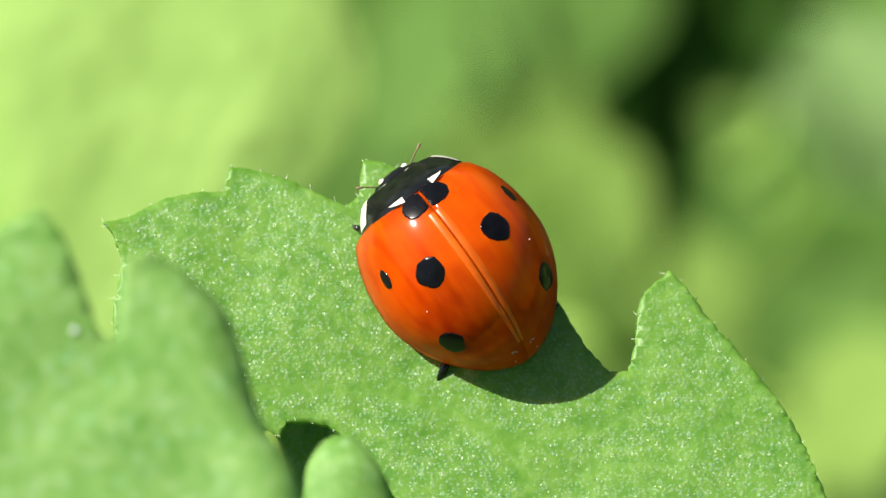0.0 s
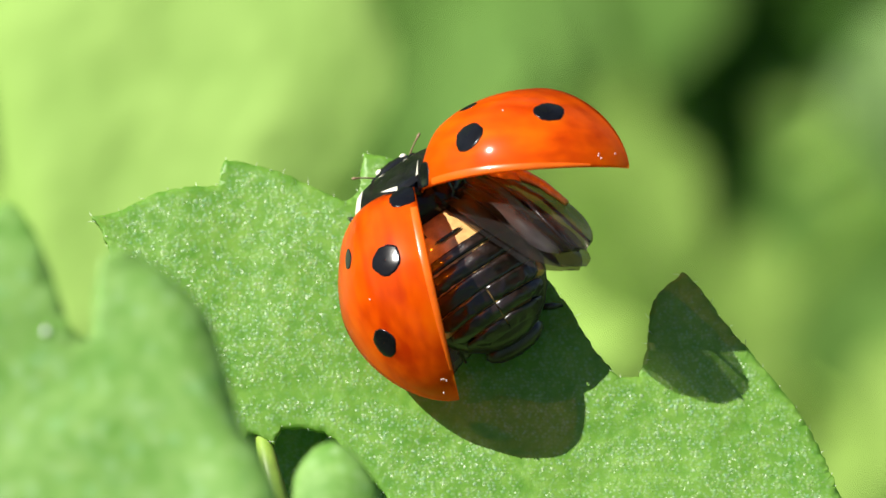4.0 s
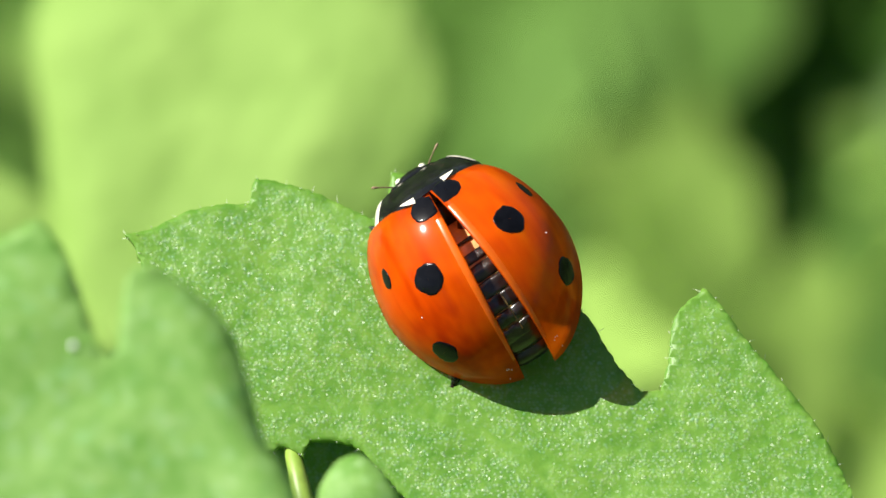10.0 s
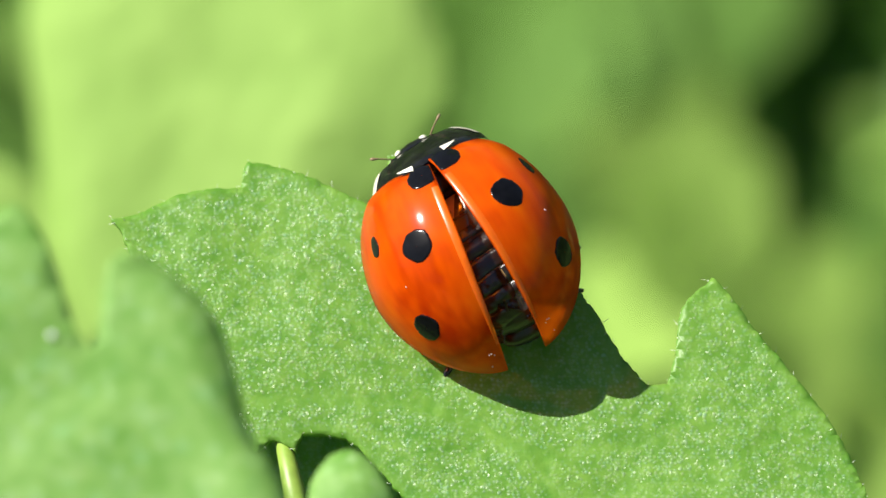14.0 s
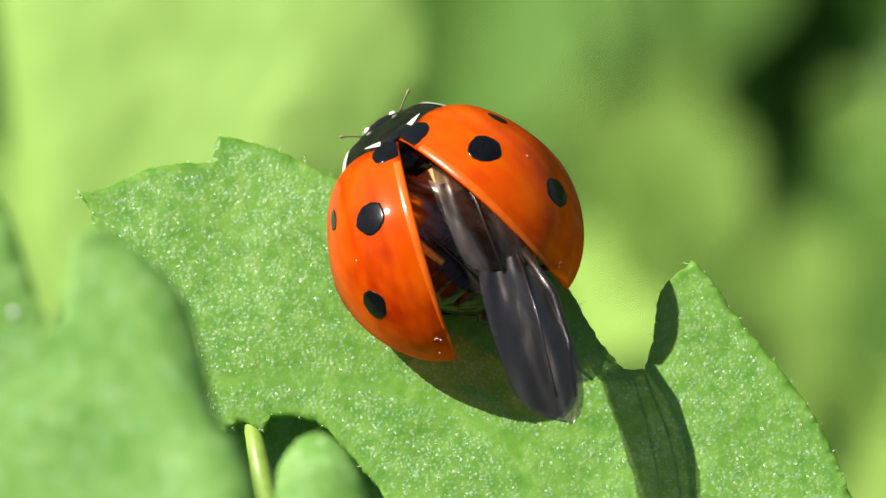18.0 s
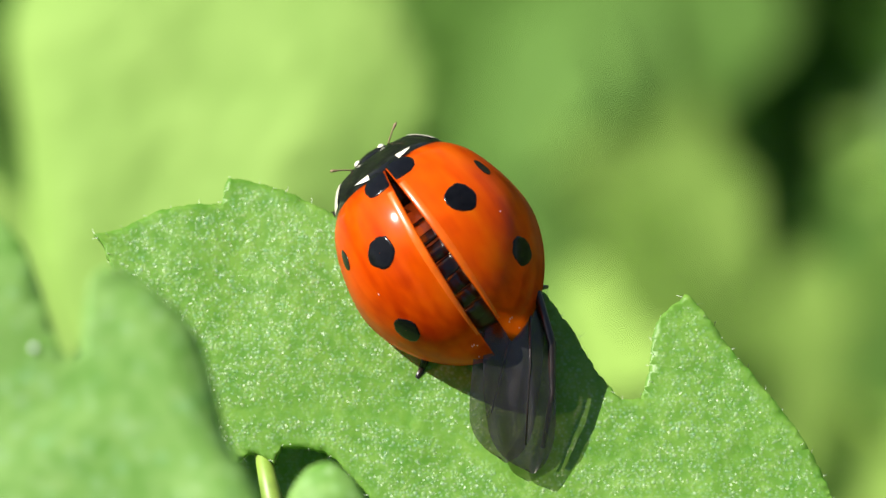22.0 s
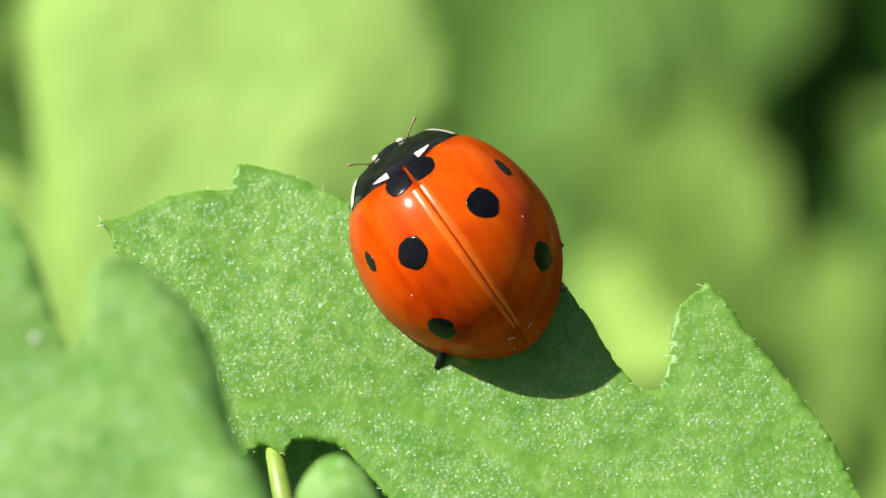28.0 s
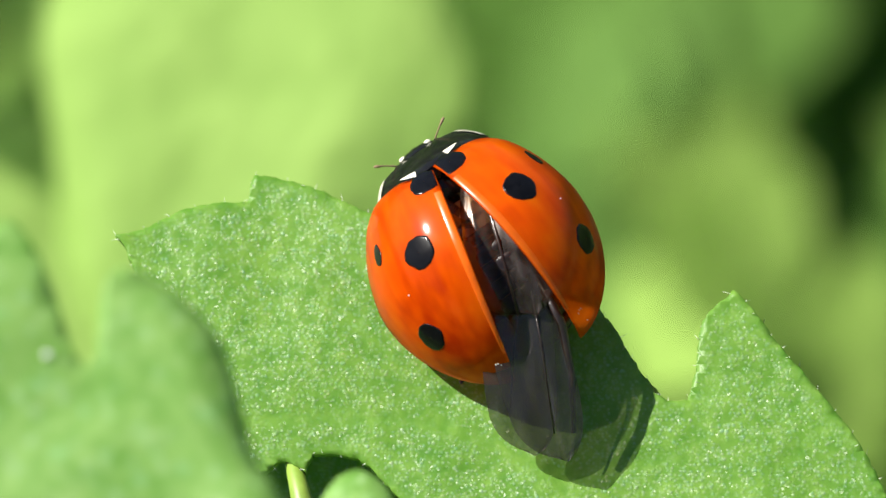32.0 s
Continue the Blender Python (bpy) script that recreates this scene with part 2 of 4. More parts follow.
MEMBRANE = membrane("wing_membrane", (0.15, 0.132, 0.124), (0.36, 0.335, 0.325), 0.85, 0.77, 0.31)
MEMBRANE_ROOT = membrane("wing_root_membrane", (0.03, 0.019, 0.013), (0.24, 0.2, 0.175), 0.7, 0.5, 0.3)


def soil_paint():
    m, nodes, links, bsdf = shader("soil_with_shade")
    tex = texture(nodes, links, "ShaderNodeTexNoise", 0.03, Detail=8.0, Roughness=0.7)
    # near-black tones: the shade under the plants is in the soil colour
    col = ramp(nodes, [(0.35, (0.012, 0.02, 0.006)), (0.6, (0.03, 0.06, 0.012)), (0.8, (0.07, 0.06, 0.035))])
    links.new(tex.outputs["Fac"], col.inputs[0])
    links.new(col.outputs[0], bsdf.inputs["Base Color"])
    bsdf.inputs["Roughness"].default_value = 0.9
    bumped(nodes, links, bsdf, tex.outputs["Fac"], 1.0, 8.0)
    return m


def far_leaf_paint(name, dark, light, through):
    m, nodes, links, bsdf = shader(name)
    tex = texture(nodes, links, "ShaderNodeTexNoise", 0.06, Detail=4.0)
    col = ramp(nodes, [(0.3, dark), (0.7, light)])
    links.new(tex.outputs["Fac"], col.inputs[0])
    info = nodes.new("ShaderNodeObjectInfo")
    hsv = nodes.new("ShaderNodeHueSaturation")
    mr = nodes.new("ShaderNodeMapRange")
    mr.inputs["To Min"].default_value, mr.inputs["To Max"].default_value = 0.85, 1.12
    links.new(info.outputs["Random"], mr.inputs["Value"])
    links.new(mr.outputs[0], hsv.inputs["Value"])
    links.new(col.outputs[0], hsv.inputs["Color"])
    links.new(hsv.outputs[0], bsdf.inputs["Base Color"])
    bsdf.inputs["Roughness"].default_value = 0.7
    bsdf.inputs["Specular IOR Level"].default_value = 0.2
    bumped(nodes, links, bsdf, tex.outputs["Fac"], 0.5, 1.5)
    with_glow_through(m, through, 0.35)
    return m


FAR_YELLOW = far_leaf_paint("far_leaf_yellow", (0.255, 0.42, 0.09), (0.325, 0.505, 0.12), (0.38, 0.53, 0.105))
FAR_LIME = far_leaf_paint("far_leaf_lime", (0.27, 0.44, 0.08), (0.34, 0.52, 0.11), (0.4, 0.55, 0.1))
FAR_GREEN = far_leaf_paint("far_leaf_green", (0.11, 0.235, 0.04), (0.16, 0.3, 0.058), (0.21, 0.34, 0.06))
FAR_GREY = far_leaf_paint("far_leaf_grey", (0.22, 0.38, 0.11), (0.32, 0.48, 0.17), (0.32, 0.48, 0.12))
# leaf green darkened to carry the shade between plants
FAR_SHADED = far_leaf_paint("far_leaf_shaded", (0.055, 0.145, 0.018), (0.08, 0.19, 0.024), (0.11, 0.22, 0.024))


# ---------------------------------------------------------------- helpers
def mesh_of(bm, name, material, smooth=True):
    me = bpy.data.meshes.new(name)
    bmesh.ops.recalc_face_normals(bm, faces=bm.faces)
    bm.to_mesh(me)
    bm.free()
    me.materials.append(material)
    if smooth:
        me.shade_smooth()
    return me


def part(name, bm, material, parent, label="", at=None):
    ob = new(name, mesh_of(bm, name, material))
    ob.parent = parent
    if at is not None:
        ob.matrix_basis = at
    return tagged(ob, label)


def mm(*v):
    return Vector(v) * MM


def grid(rows, closed=False):
    """A quad sheet through rows of points."""
    bm = bmesh.new()
    vs = [[bm.verts.new(p) for p in row] for row in rows]
    n = len(vs[0])
    for a, b in zip(vs, vs[1:]):
        for j in range(n if closed else n - 1):
            k = (j + 1) % n
            if len({a[j].co.to_tuple(9), a[k].co.to_tuple(9), b[k].co.to_tuple(9), b[j].co.to_tuple(9)}) >= 3:
                bm.faces.new((a[j], a[k], b[k], b[j]))
    return bm


def tube(points, radii, sides=8):
    """A tapered round rod along points (mm)."""
    rows = []
    for i, p in enumerate(points):
        a, b = points[max(i - 1, 0)], points[min(i + 1, len(points) - 1)]
        q = (Vector(b) - Vector(a)).to_track_quat("Z", "Y")
        rows.append([(Vector(p) + q @ Vector((math.cos(u) * radii[i], math.sin(u) * radii[i], 0))) * MM
                     for u in (2 * math.pi * k / sides for k in range(sides))])
    bm = grid(rows, closed=True)
    for ring in (rows[0], rows[-1]):
        bm.faces.new([bm.verts.new(p) for p in ring])
    bmesh.ops.remove_doubles(bm, verts=bm.verts, dist=1e-8)
    return bm


def ball(center, radii, rot=None, u=16, v=10):
    bm = bmesh.new()
    bmesh.ops.create_uvsphere(bm, u_segments=u, v_segments=v, radius=1)
    m = Matrix.Translation(mm(*center)) @ (rot or Matrix.Identity(4)) @ Matrix.Diagonal((*(r * MM for r in radii), 1))
    bmesh.ops.transform(bm, matrix=m, verts=bm.verts)
    return bm


# ---------------------------------------------------------------- leaves round the ladybird
SIGHT = pose(0, 0, 0, 45, 0, 0)  # x to the right, y up, z towards the lens at the start
BLADE = pose(0, 0, 0, 27, 0, 0)  # plane of the leaf on which the ladybird sits


def rounded(points, step, soft=None):
    """Points along a closed outline, drawn as a smooth curve but sharp at the corners listed in soft."""
    soft = soft or ()
    n = len(points)
    out = []
    for i in range(n):
        p0, p1, p2, p3 = (Vector(points[(i + k) % n]) for k in (-1, 0, 1, 2))
        t1 = Vector((0, 0)) if i in soft else (p2 - p0) * 0.5
        t2 = Vector((0, 0)) if (i + 1) % n in soft else (p3 - p1) * 0.5
        k = max(1, int((p2 - p1).length / step))
        for j in range(k):
            t = j / k
            out.append((2 * t**3 - 3 * t**2 + 1) * p1 + (t**3 - 2 * t**2 + t) * t1 + (3 * t**2 - 2 * t**3) * p2 + (t**3 - t**2) * t2)
    return out


def blade(outline, step, height, thick, rough=0.03, seed=0, bare=lambda x, y: 1.0):
    """A leaf with thickness: the outline filled with a fine net, lifted by height(x, y); bare(x, y) tells how much of
    the speckle stays.
    """
    rnd = random.Random(seed)
    edge = [p + Vector((rnd.uniform(-rough, rough), rnd.uniform(-rough, rough))) for p in outline]
    xs, ys = [p.x for p in edge], [p.y for p in edge]
    pts = [Vector(p) for p in edge]
    y = min(ys)
    while y < max(ys):
        x = min(xs)
        while x < max(xs):
            q = Vector((x + rnd.uniform(-0.3, 0.3) * step, y + rnd.uniform(-0.3, 0.3) * step))
            inside = False
            for a, b in zip(edge, edge[1:] + edge[:1]):
                if (a.y > q.y) != (b.y > q.y) and q.x < (b.x - a.x) * (q.y - a.y) / (b.y - a.y) + a.x:
                    inside = not inside
            if inside:
                pts.append(q)
            x += step
        y += step
    n = len(edge)
    vs, es, fs, *_ = geometry.delaunay_2d_cdt(pts, [(i, (i + 1) % n) for i in range(n)], [], 1, 1e-5)
    bm = bmesh.new()
    rim = bm.verts.layers.float.new("margin")
    net, line = np.array([tuple(v) for v in vs]), np.array([tuple(p) for p in edge])
    gap = [float(min(1, max(0, (np.hypot(*(line - q).T).min() - 0.06) / 0.3))) * bare(*q) for q in net]
    top = [bm.verts.new((v.x * MM, v.y * MM, height(v.x, v.y) * MM)) for v in vs]
    low = [bm.verts.new((v.x * MM, v.y * MM, (height(v.x, v.y) - thick) * MM)) for v in vs]
    for k, (a, b) in enumerate(zip(top, low)):
        a[rim], b[rim] = gap[k], gap[k]
    uses = {}
    for f in fs:
        bm.faces.new([top[i] for i in f])
        bm.faces.new([low[i] for i in reversed(f)])
        for a, b in zip(f, list(f[1:]) + [f[0]]):
            uses[(a, b)] = 1
    for a, b in list(uses):
        if (b, a) not in uses:
            bm.faces.new((top[b], top[a], low[a], low[b]))
    return bm


def ripple(x, y, scale, seed):
    return noise.noise(Vector((x * scale, y * scale, seed)))


def away(x, y, line):
    """Distance of a point from a polyline."""
    best = 1e9
    for a, b in zip(line, line[1:]):
        a, b, p = Vector(a), Vector(b), Vector((x, y))
        t = max(0, min(1, (p - a).dot(b - a) / (b - a).length_squared))
        best = min(best, (p - a - (b - a) * t).length)
    return best


MAIN = [(-10.06, 0.84), (-9.36, 1.0), (-8.28, 1.55), (-7.44, 1.75), (-6.51, 1.82), (-6.43, 2.4), (-6.31, 2.61), (-5.44, 2.44),
        (-4.43, 2.1), (-3.59, 1.69), (-2.88, 1.39), (-2.48, 1.69), (-2.4, 2.79), (-1.58, 2.63), (-0.4, 1.96), (1.61, 0.55),
        (3.35, -1.56), (3.77, -2.26), (4.26, -3.1), (4.92, -3.79), (5.45, -3.78), (5.68, -2.78), (5.75, -1.82), (6.11, -1.18),
        (6.7, -0.65), (7.19, -1.21), (7.96, -2.26), (9.08, -3.62), (10.09, -5.04), (10.73, -6.34), (11.22, -7.71), (11.46, -9.68),
        (10.11, -12.23), (3.54, -14.5), (-0.4, -9.68), (-1.39, -7.63), (-2.05, -6.77), (-3.05, -5.65), (-3.71, -5.35), (-4.59, -5.3),
        (-4.76, -5.82), (-5.37, -5.51), (-6.3, -5.9), (-8.4, -5.0), (-9.7, -2.6), (-9.52, -0.6), (-9.69, 0.28)]
SHARP = (0, 4, 6, 11, 12, 19, 20, 24, 39, 40)
VEINS = [[(-6.5, -4.5), (-5.0, -4.3), (-3.5, -4.3), (-2.2, -4.35), (-1.0, -4.55), (0.6, -5.15), (2.0, -6.0), (4.5, -13)], [(-1.0, -4.5), (-4, -1), (-8, 0.8)],
         [(2.0, -6.0), (5.5, -5.2), (6.7, -1.2)], [(2.5, -7.0), (7, -6.5), (9, -4.5)]]


def main_bare(x, y):
    """Little speckle lies on the veins."""
    return 1 - sum(w * math.exp(-(away(x, y, v) / 0.22) ** 2) for v, w in zip(VEINS, (0.9, 0.5, 0.55, 0.55)))


def main_height(x, y):
    vein = sum(math.exp(-(away(x, y, v) / 0.12) ** 2) * w for v, w in zip(VEINS, (0.03, 0.02, 0.02, 0.02)))
    return 0.16 * ripple(x, y, 0.16, 1) + 0.08 * ripple(x, y, 0.6, 2) + 0.02 * ripple(x, y, 2.2, 3) - vein - 0.02


FRONT = [(-13.87, -17.71), (-14.08, -9.30), (-12.09, -7.63), (-11.23, -7.09), (-10.51, -6.77), (-10.02, -7.17), (-9.58, -8.01),
         (-9.15, -9.23), (-8.84, -9.99), (-8.55, -10.22), (-8.38, -9.99), (-8.34, -9.00), (-8.21, -8.23), (-7.83, -7.84),
         (-7.25, -7.96), (-6.52, -8.42), (-5.78, -9.12), (-5.29, -10.07), (-5.00, -11.13), (-4.62, -12.34), (-4.03, -13.24),
         (-3.60, -14.46), (-2.86, -17.71)]
LIP = FRONT[14:]


def front_height(x, y):
    # the margin beside the ladybird's leaf rolls down
    roll = -0.55 * max(0, 1 - away(x, y, LIP) / 0.9) ** 2
    return 24 + roll + 0.5 * ripple(x, y, 0.25, 5) + 0.05 * ripple(x, y, 1.1, 6)


LOBE = [(-4.17, -14.6), (-3.84, -11.31), (-3.69, -10.23), (-3.23, -9.59), (-2.74, -9.42), (-2.23, -9.75), (-1.76, -10.39), (-1.37, -11.28), (-0.95, -14.6)]
UNDER = [(-8.5, -4.0), (-4.0, -3.6), (0.5, -5.5), (2.5, -9.0), (3.0, -15), (-8.0, -15), (-9.5, -9.0)]


def lobe_height(x, y):
    d = away(x, y, [(-2.6, -14), (-2.6, -10.6)])
    return 13 - 0.3 * d * d + 0.1 * ripple(x, y, 0.7, 8)


def under_height(x, y):
    return -3.2 + 0.3 * ripple(x, y, 0.3, 11) + 0.06 * ripple(x, y, 1.2, 12)


plant = tagged(new("leafy_plant"), "green garden plant with toothed fleshy leaves on pale stems", "plant")
main_leaf = part("leaf", blade(rounded(MAIN, 0.12, SHARP), 0.2, main_height, 0.28, bare=main_bare), LEAF, plant, "toothed leaf with a fine glistening grain", BLADE)
for line, r, sink in zip(VEINS, (0.3, 0.26, 0.26, 0.24), (0.985, 1.0, 1.0, 1.0)):
    pts = []
    for turn in range(3):  # round the bends
        soft = [line[0]]
        for (ax, ay), (bx, by) in zip(line, line[1:]):
            soft += [(0.75 * ax + 0.25 * bx, 0.75 * ay + 0.25 * by), (0.25 * ax + 0.75 * bx, 0.25 * ay + 0.75 * by)]
        line = soft + [line[-1]]
    for (ax, ay), (bx, by) in zip(line, line[1:]):
        n = max(1, int(math.hypot(bx - ax, by - ay) / 0.3))
        pts += [(ax + (bx - ax) * k / n, ay + (by - ay) * k / n) for k in range(n)]
    part("vein", tube([(x, y, main_height(x, y) - sink * r) for x, y in pts], [r * (1 - 0.2 * k / len(pts)) for k in range(len(pts))], 10), VEIN, main_leaf, "pale smooth leaf vein")
part("leaf", blade(rounded(FRONT, 0.25, (9,)), 0.45, front_height, 0.3, 0.02), LEAF_NEAR, plant, "lobed leaf with a rolled margin", BLADE)
stalk = [BLADE @ Vector(p) for p in ((-5.2, -5.2, -0.25), (-4.7, -7.2, -0.5), (-4.0, -9.6, -1.2), (-2.0, -15, -4))]
stalk += [Vector((-1, -16, -60)), Vector((3, -6, -300)), Vector((0, 0, -781))]
part("stem", tube(stalk, [0.2, 0.34, 0.42, 0.6, 1.2, 2.2, 3.0], 10), STEM, plant, "pale yellow-green stem")
part("leaf", blade(rounded(LOBE, 0.25), 0.35, lobe_height, 0.3, 0.02), LEAF_NEAR, plant, "small rounded leaf lobe", BLADE)
part("leaf", blade(rounded(UNDER, 0.4), 0.6, under_height, 0.3, 0.05), LEAF, plant, "shaded lower leaf", BLADE)

# short pale hairs along the leaf's margin
rnd = random.Random(21)
rim = rounded(MAIN, 0.12, SHARP)
bm = bmesh.new()
for k in range(0, len(rim), 3):
    p, q = rim[k], rim[(k + 1) % len(rim)]
    side = Vector((p.y - q.y, q.x - p.x)).normalized()
    away_from = Vector((side.x + rnd.uniform(-0.8, 0.8), side.y + rnd.uniform(-0.8, 0.8), rnd.uniform(-0.2, 0.9))).normalized() * rnd.uniform(0.08, 0.26)
    if k % 2:
        away_from.xy = -away_from.xy
    root = Vector((p.x, p.y, main_height(p.x, p.y) - 0.03))
    ring = []
    for j in range(3):
        turn = 2.1 * j
        ring.append(bm.verts.new((root + Vector((math.cos(turn), math.sin(turn), 0)) * 0.012) * MM))
    end = bm.verts.new((root + away_from) * MM)
    for j in range(3):
        bm.faces.new((ring[j], ring[(j + 1) % 3], end))
hairs = part("margin_hairs", bm, WAX, main_leaf, "short pale hairs along the margin")
drop = tagged(new("dew_drop", mesh_of(ball((0, 0, 0), (0.09, 0.09, 0.06), u=16, v=10), "dew_drop", DEW)), "tiny dew drop on the lobed leaf, coloured white as its glint", "dew drop")
drop.matrix_basis = BLADE @ pose(-0.0095, -0.01, front_height(-9.5, -10.0) * MM + 0.00008)

GROUND_Z = -0.78
bm = bmesh.new()
bmesh.ops.create_grid(bm, x_segments=60, y_segments=60, size=1.0)
for v in bm.verts:
    r = v.co.length
    v.co = Vector((v.co.x, v.co.y, 0)) * (0.6 + 60 * r * r * r)
    v.co.z = GROUND_Z + 0.02 * noise.noise(v.co * 6)
ground = tagged(new("ground", mesh_of(bm, "ground", soil_paint())), "garden soil, coloured near black for shade", "ground", kind="structure")

# ---------------------------------------------------------------- foliage far behind
def far_leaf_mesh(name, material, length, width, seed, fold=0.12, droop=0.36, uneven=0.01, curl=0.0):
    """A broad leaf with a folded midrib, a wavy margin that may curl down, and a drooping tip (mm)."""
    rnd = random.Random(seed)
    rows = []
    n = 12
    for i in range(n + 1):
        s = i / n
        w = width / 2 * max(0.03, math.sin(math.pi * min(1, s * 0.93 + 0.04)) ** 0.75) * (1 + 0.12 * math.sin(9 * s + seed))
        row = []
        for j in range(-4, 5):
            u = j / 4
            row.append(mm(u * w, (s - 0.5) * length, fold * width * abs(u) - droop * length * (s - 0.4) ** 2 - curl * width * abs(u) ** 5
                          + rnd.uniform(-uneven, uneven) * length))
        rows.append(row)
    return mesh_of(grid(rows), name, material)


FAR_SETS = {}
for kind, mat in (("yellow", FAR_YELLOW), ("grey", FAR_GREY), ("dark", FAR_SHADED)):
    FAR_SETS[kind] = [far_leaf_mesh("leaf", mat, 70, 52 + 6 * k, 3 * k + 1) for k in range(3)]


FAR_SETS["lime"] = [far_leaf_mesh("leaf", FAR_LIME, 70, 56 + 5 * k, 3 * k + 1, 0.02, 0.08) for k in range(3)]
FAR_SETS["mid"] = [far_leaf_mesh("leaf", FAR_GREEN, 66, 52 + 5 * k, 3 * k + 2, 0.02, 0.08) for k in range(3)]
FAR_SETS["broad"] = [far_leaf_mesh("leaf", FAR_YELLOW, 122, 92, 2, 0.05, 0.1, 0.0, 0.1)]


def sight_spot(x, y, depth, near):
    """A place behind the ladybird: mm across and up at that depth, drawn towards the lens by near."""
    return SIGHT @ Vector((x * MM * near, y * MM * near, 0.2 - (0.2 + depth) * near))


def shrub(label, root, near, leaves):
    """A plant behind the subject: stem, leaf stalks and broad leaves; leaves are (x, y, depth, size, turn, tip, lean, kind) in sight space."""
    ob = tagged(new("background_plant"), label, "plant", "plants behind")
    base = Vector((root[0], root[1], GROUND_Z))
    crown = Vector()
    spots = []
    for x, y, depth, size, turn, tip, lean, kind in leaves:
        spots.append(sight_spot(x, y, depth, near))
        crown += spots[-1]
    crown /= len(spots)
    crown.z -= 0.05 * near
    crown.y += 0.04 * near
    mid = base.lerp(crown, 0.5) + Vector((0.01, 0.015, 0))
    part("stem", tube([base / MM, mid / MM, crown / MM], [3.5 * near ** 0.5, 2.8 * near, 2.0 * near]), STEM, ob)
    for i, (spot, (x, y, depth, size, turn, tip, lean, kind)) in enumerate(zip(spots, leaves)):
        leaf = new("leaf", FAR_SETS[kind][i % len(FAR_SETS[kind])])
        leaf.parent = ob
        leaf.matrix_basis = Matrix.Translation(spot) @ pose(0, 0, 0, tip, lean, turn) @ Matrix.Scale(size * near, 4)
        part("stalk", tube([crown / MM, (spot + Vector((0, 0.002, -0.012)) * near) / MM], [1.2 * near, 0.8 * near], 6), STEM, ob)
    return ob


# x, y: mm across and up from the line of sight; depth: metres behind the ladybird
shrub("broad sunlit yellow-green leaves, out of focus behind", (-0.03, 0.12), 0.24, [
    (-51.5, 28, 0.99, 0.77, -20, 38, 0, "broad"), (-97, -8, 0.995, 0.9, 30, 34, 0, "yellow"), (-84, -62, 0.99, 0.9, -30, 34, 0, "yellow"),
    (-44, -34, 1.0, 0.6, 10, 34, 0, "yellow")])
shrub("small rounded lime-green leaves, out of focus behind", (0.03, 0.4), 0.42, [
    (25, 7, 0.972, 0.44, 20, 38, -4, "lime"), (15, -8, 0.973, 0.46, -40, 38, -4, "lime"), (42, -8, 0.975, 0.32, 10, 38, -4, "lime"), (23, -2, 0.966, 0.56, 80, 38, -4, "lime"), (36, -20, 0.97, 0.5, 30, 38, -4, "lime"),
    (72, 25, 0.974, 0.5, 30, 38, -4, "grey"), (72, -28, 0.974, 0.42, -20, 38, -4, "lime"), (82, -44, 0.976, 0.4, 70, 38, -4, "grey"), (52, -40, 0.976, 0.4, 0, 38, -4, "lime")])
# first list: spots whose leaves take a darker colour in place of shade
SHADE_SPOTS = [(-112, 40, 16), (-70, 30, 14), (-24, 18, 10), (41, 44, 18), (62, 34, 15), (37, 34, 9), (40, 22, 8), (44, 10, 7), (52, 4, 8), (4, 46, 7), (66, 52, 8)]
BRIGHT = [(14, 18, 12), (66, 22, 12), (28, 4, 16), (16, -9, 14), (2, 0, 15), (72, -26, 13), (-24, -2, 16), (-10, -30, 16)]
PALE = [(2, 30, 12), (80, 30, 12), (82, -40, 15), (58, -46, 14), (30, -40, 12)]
NEAR = 0.6  # how far the thicket is drawn towards the lens


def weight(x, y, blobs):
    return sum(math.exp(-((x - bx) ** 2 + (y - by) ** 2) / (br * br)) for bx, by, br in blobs)


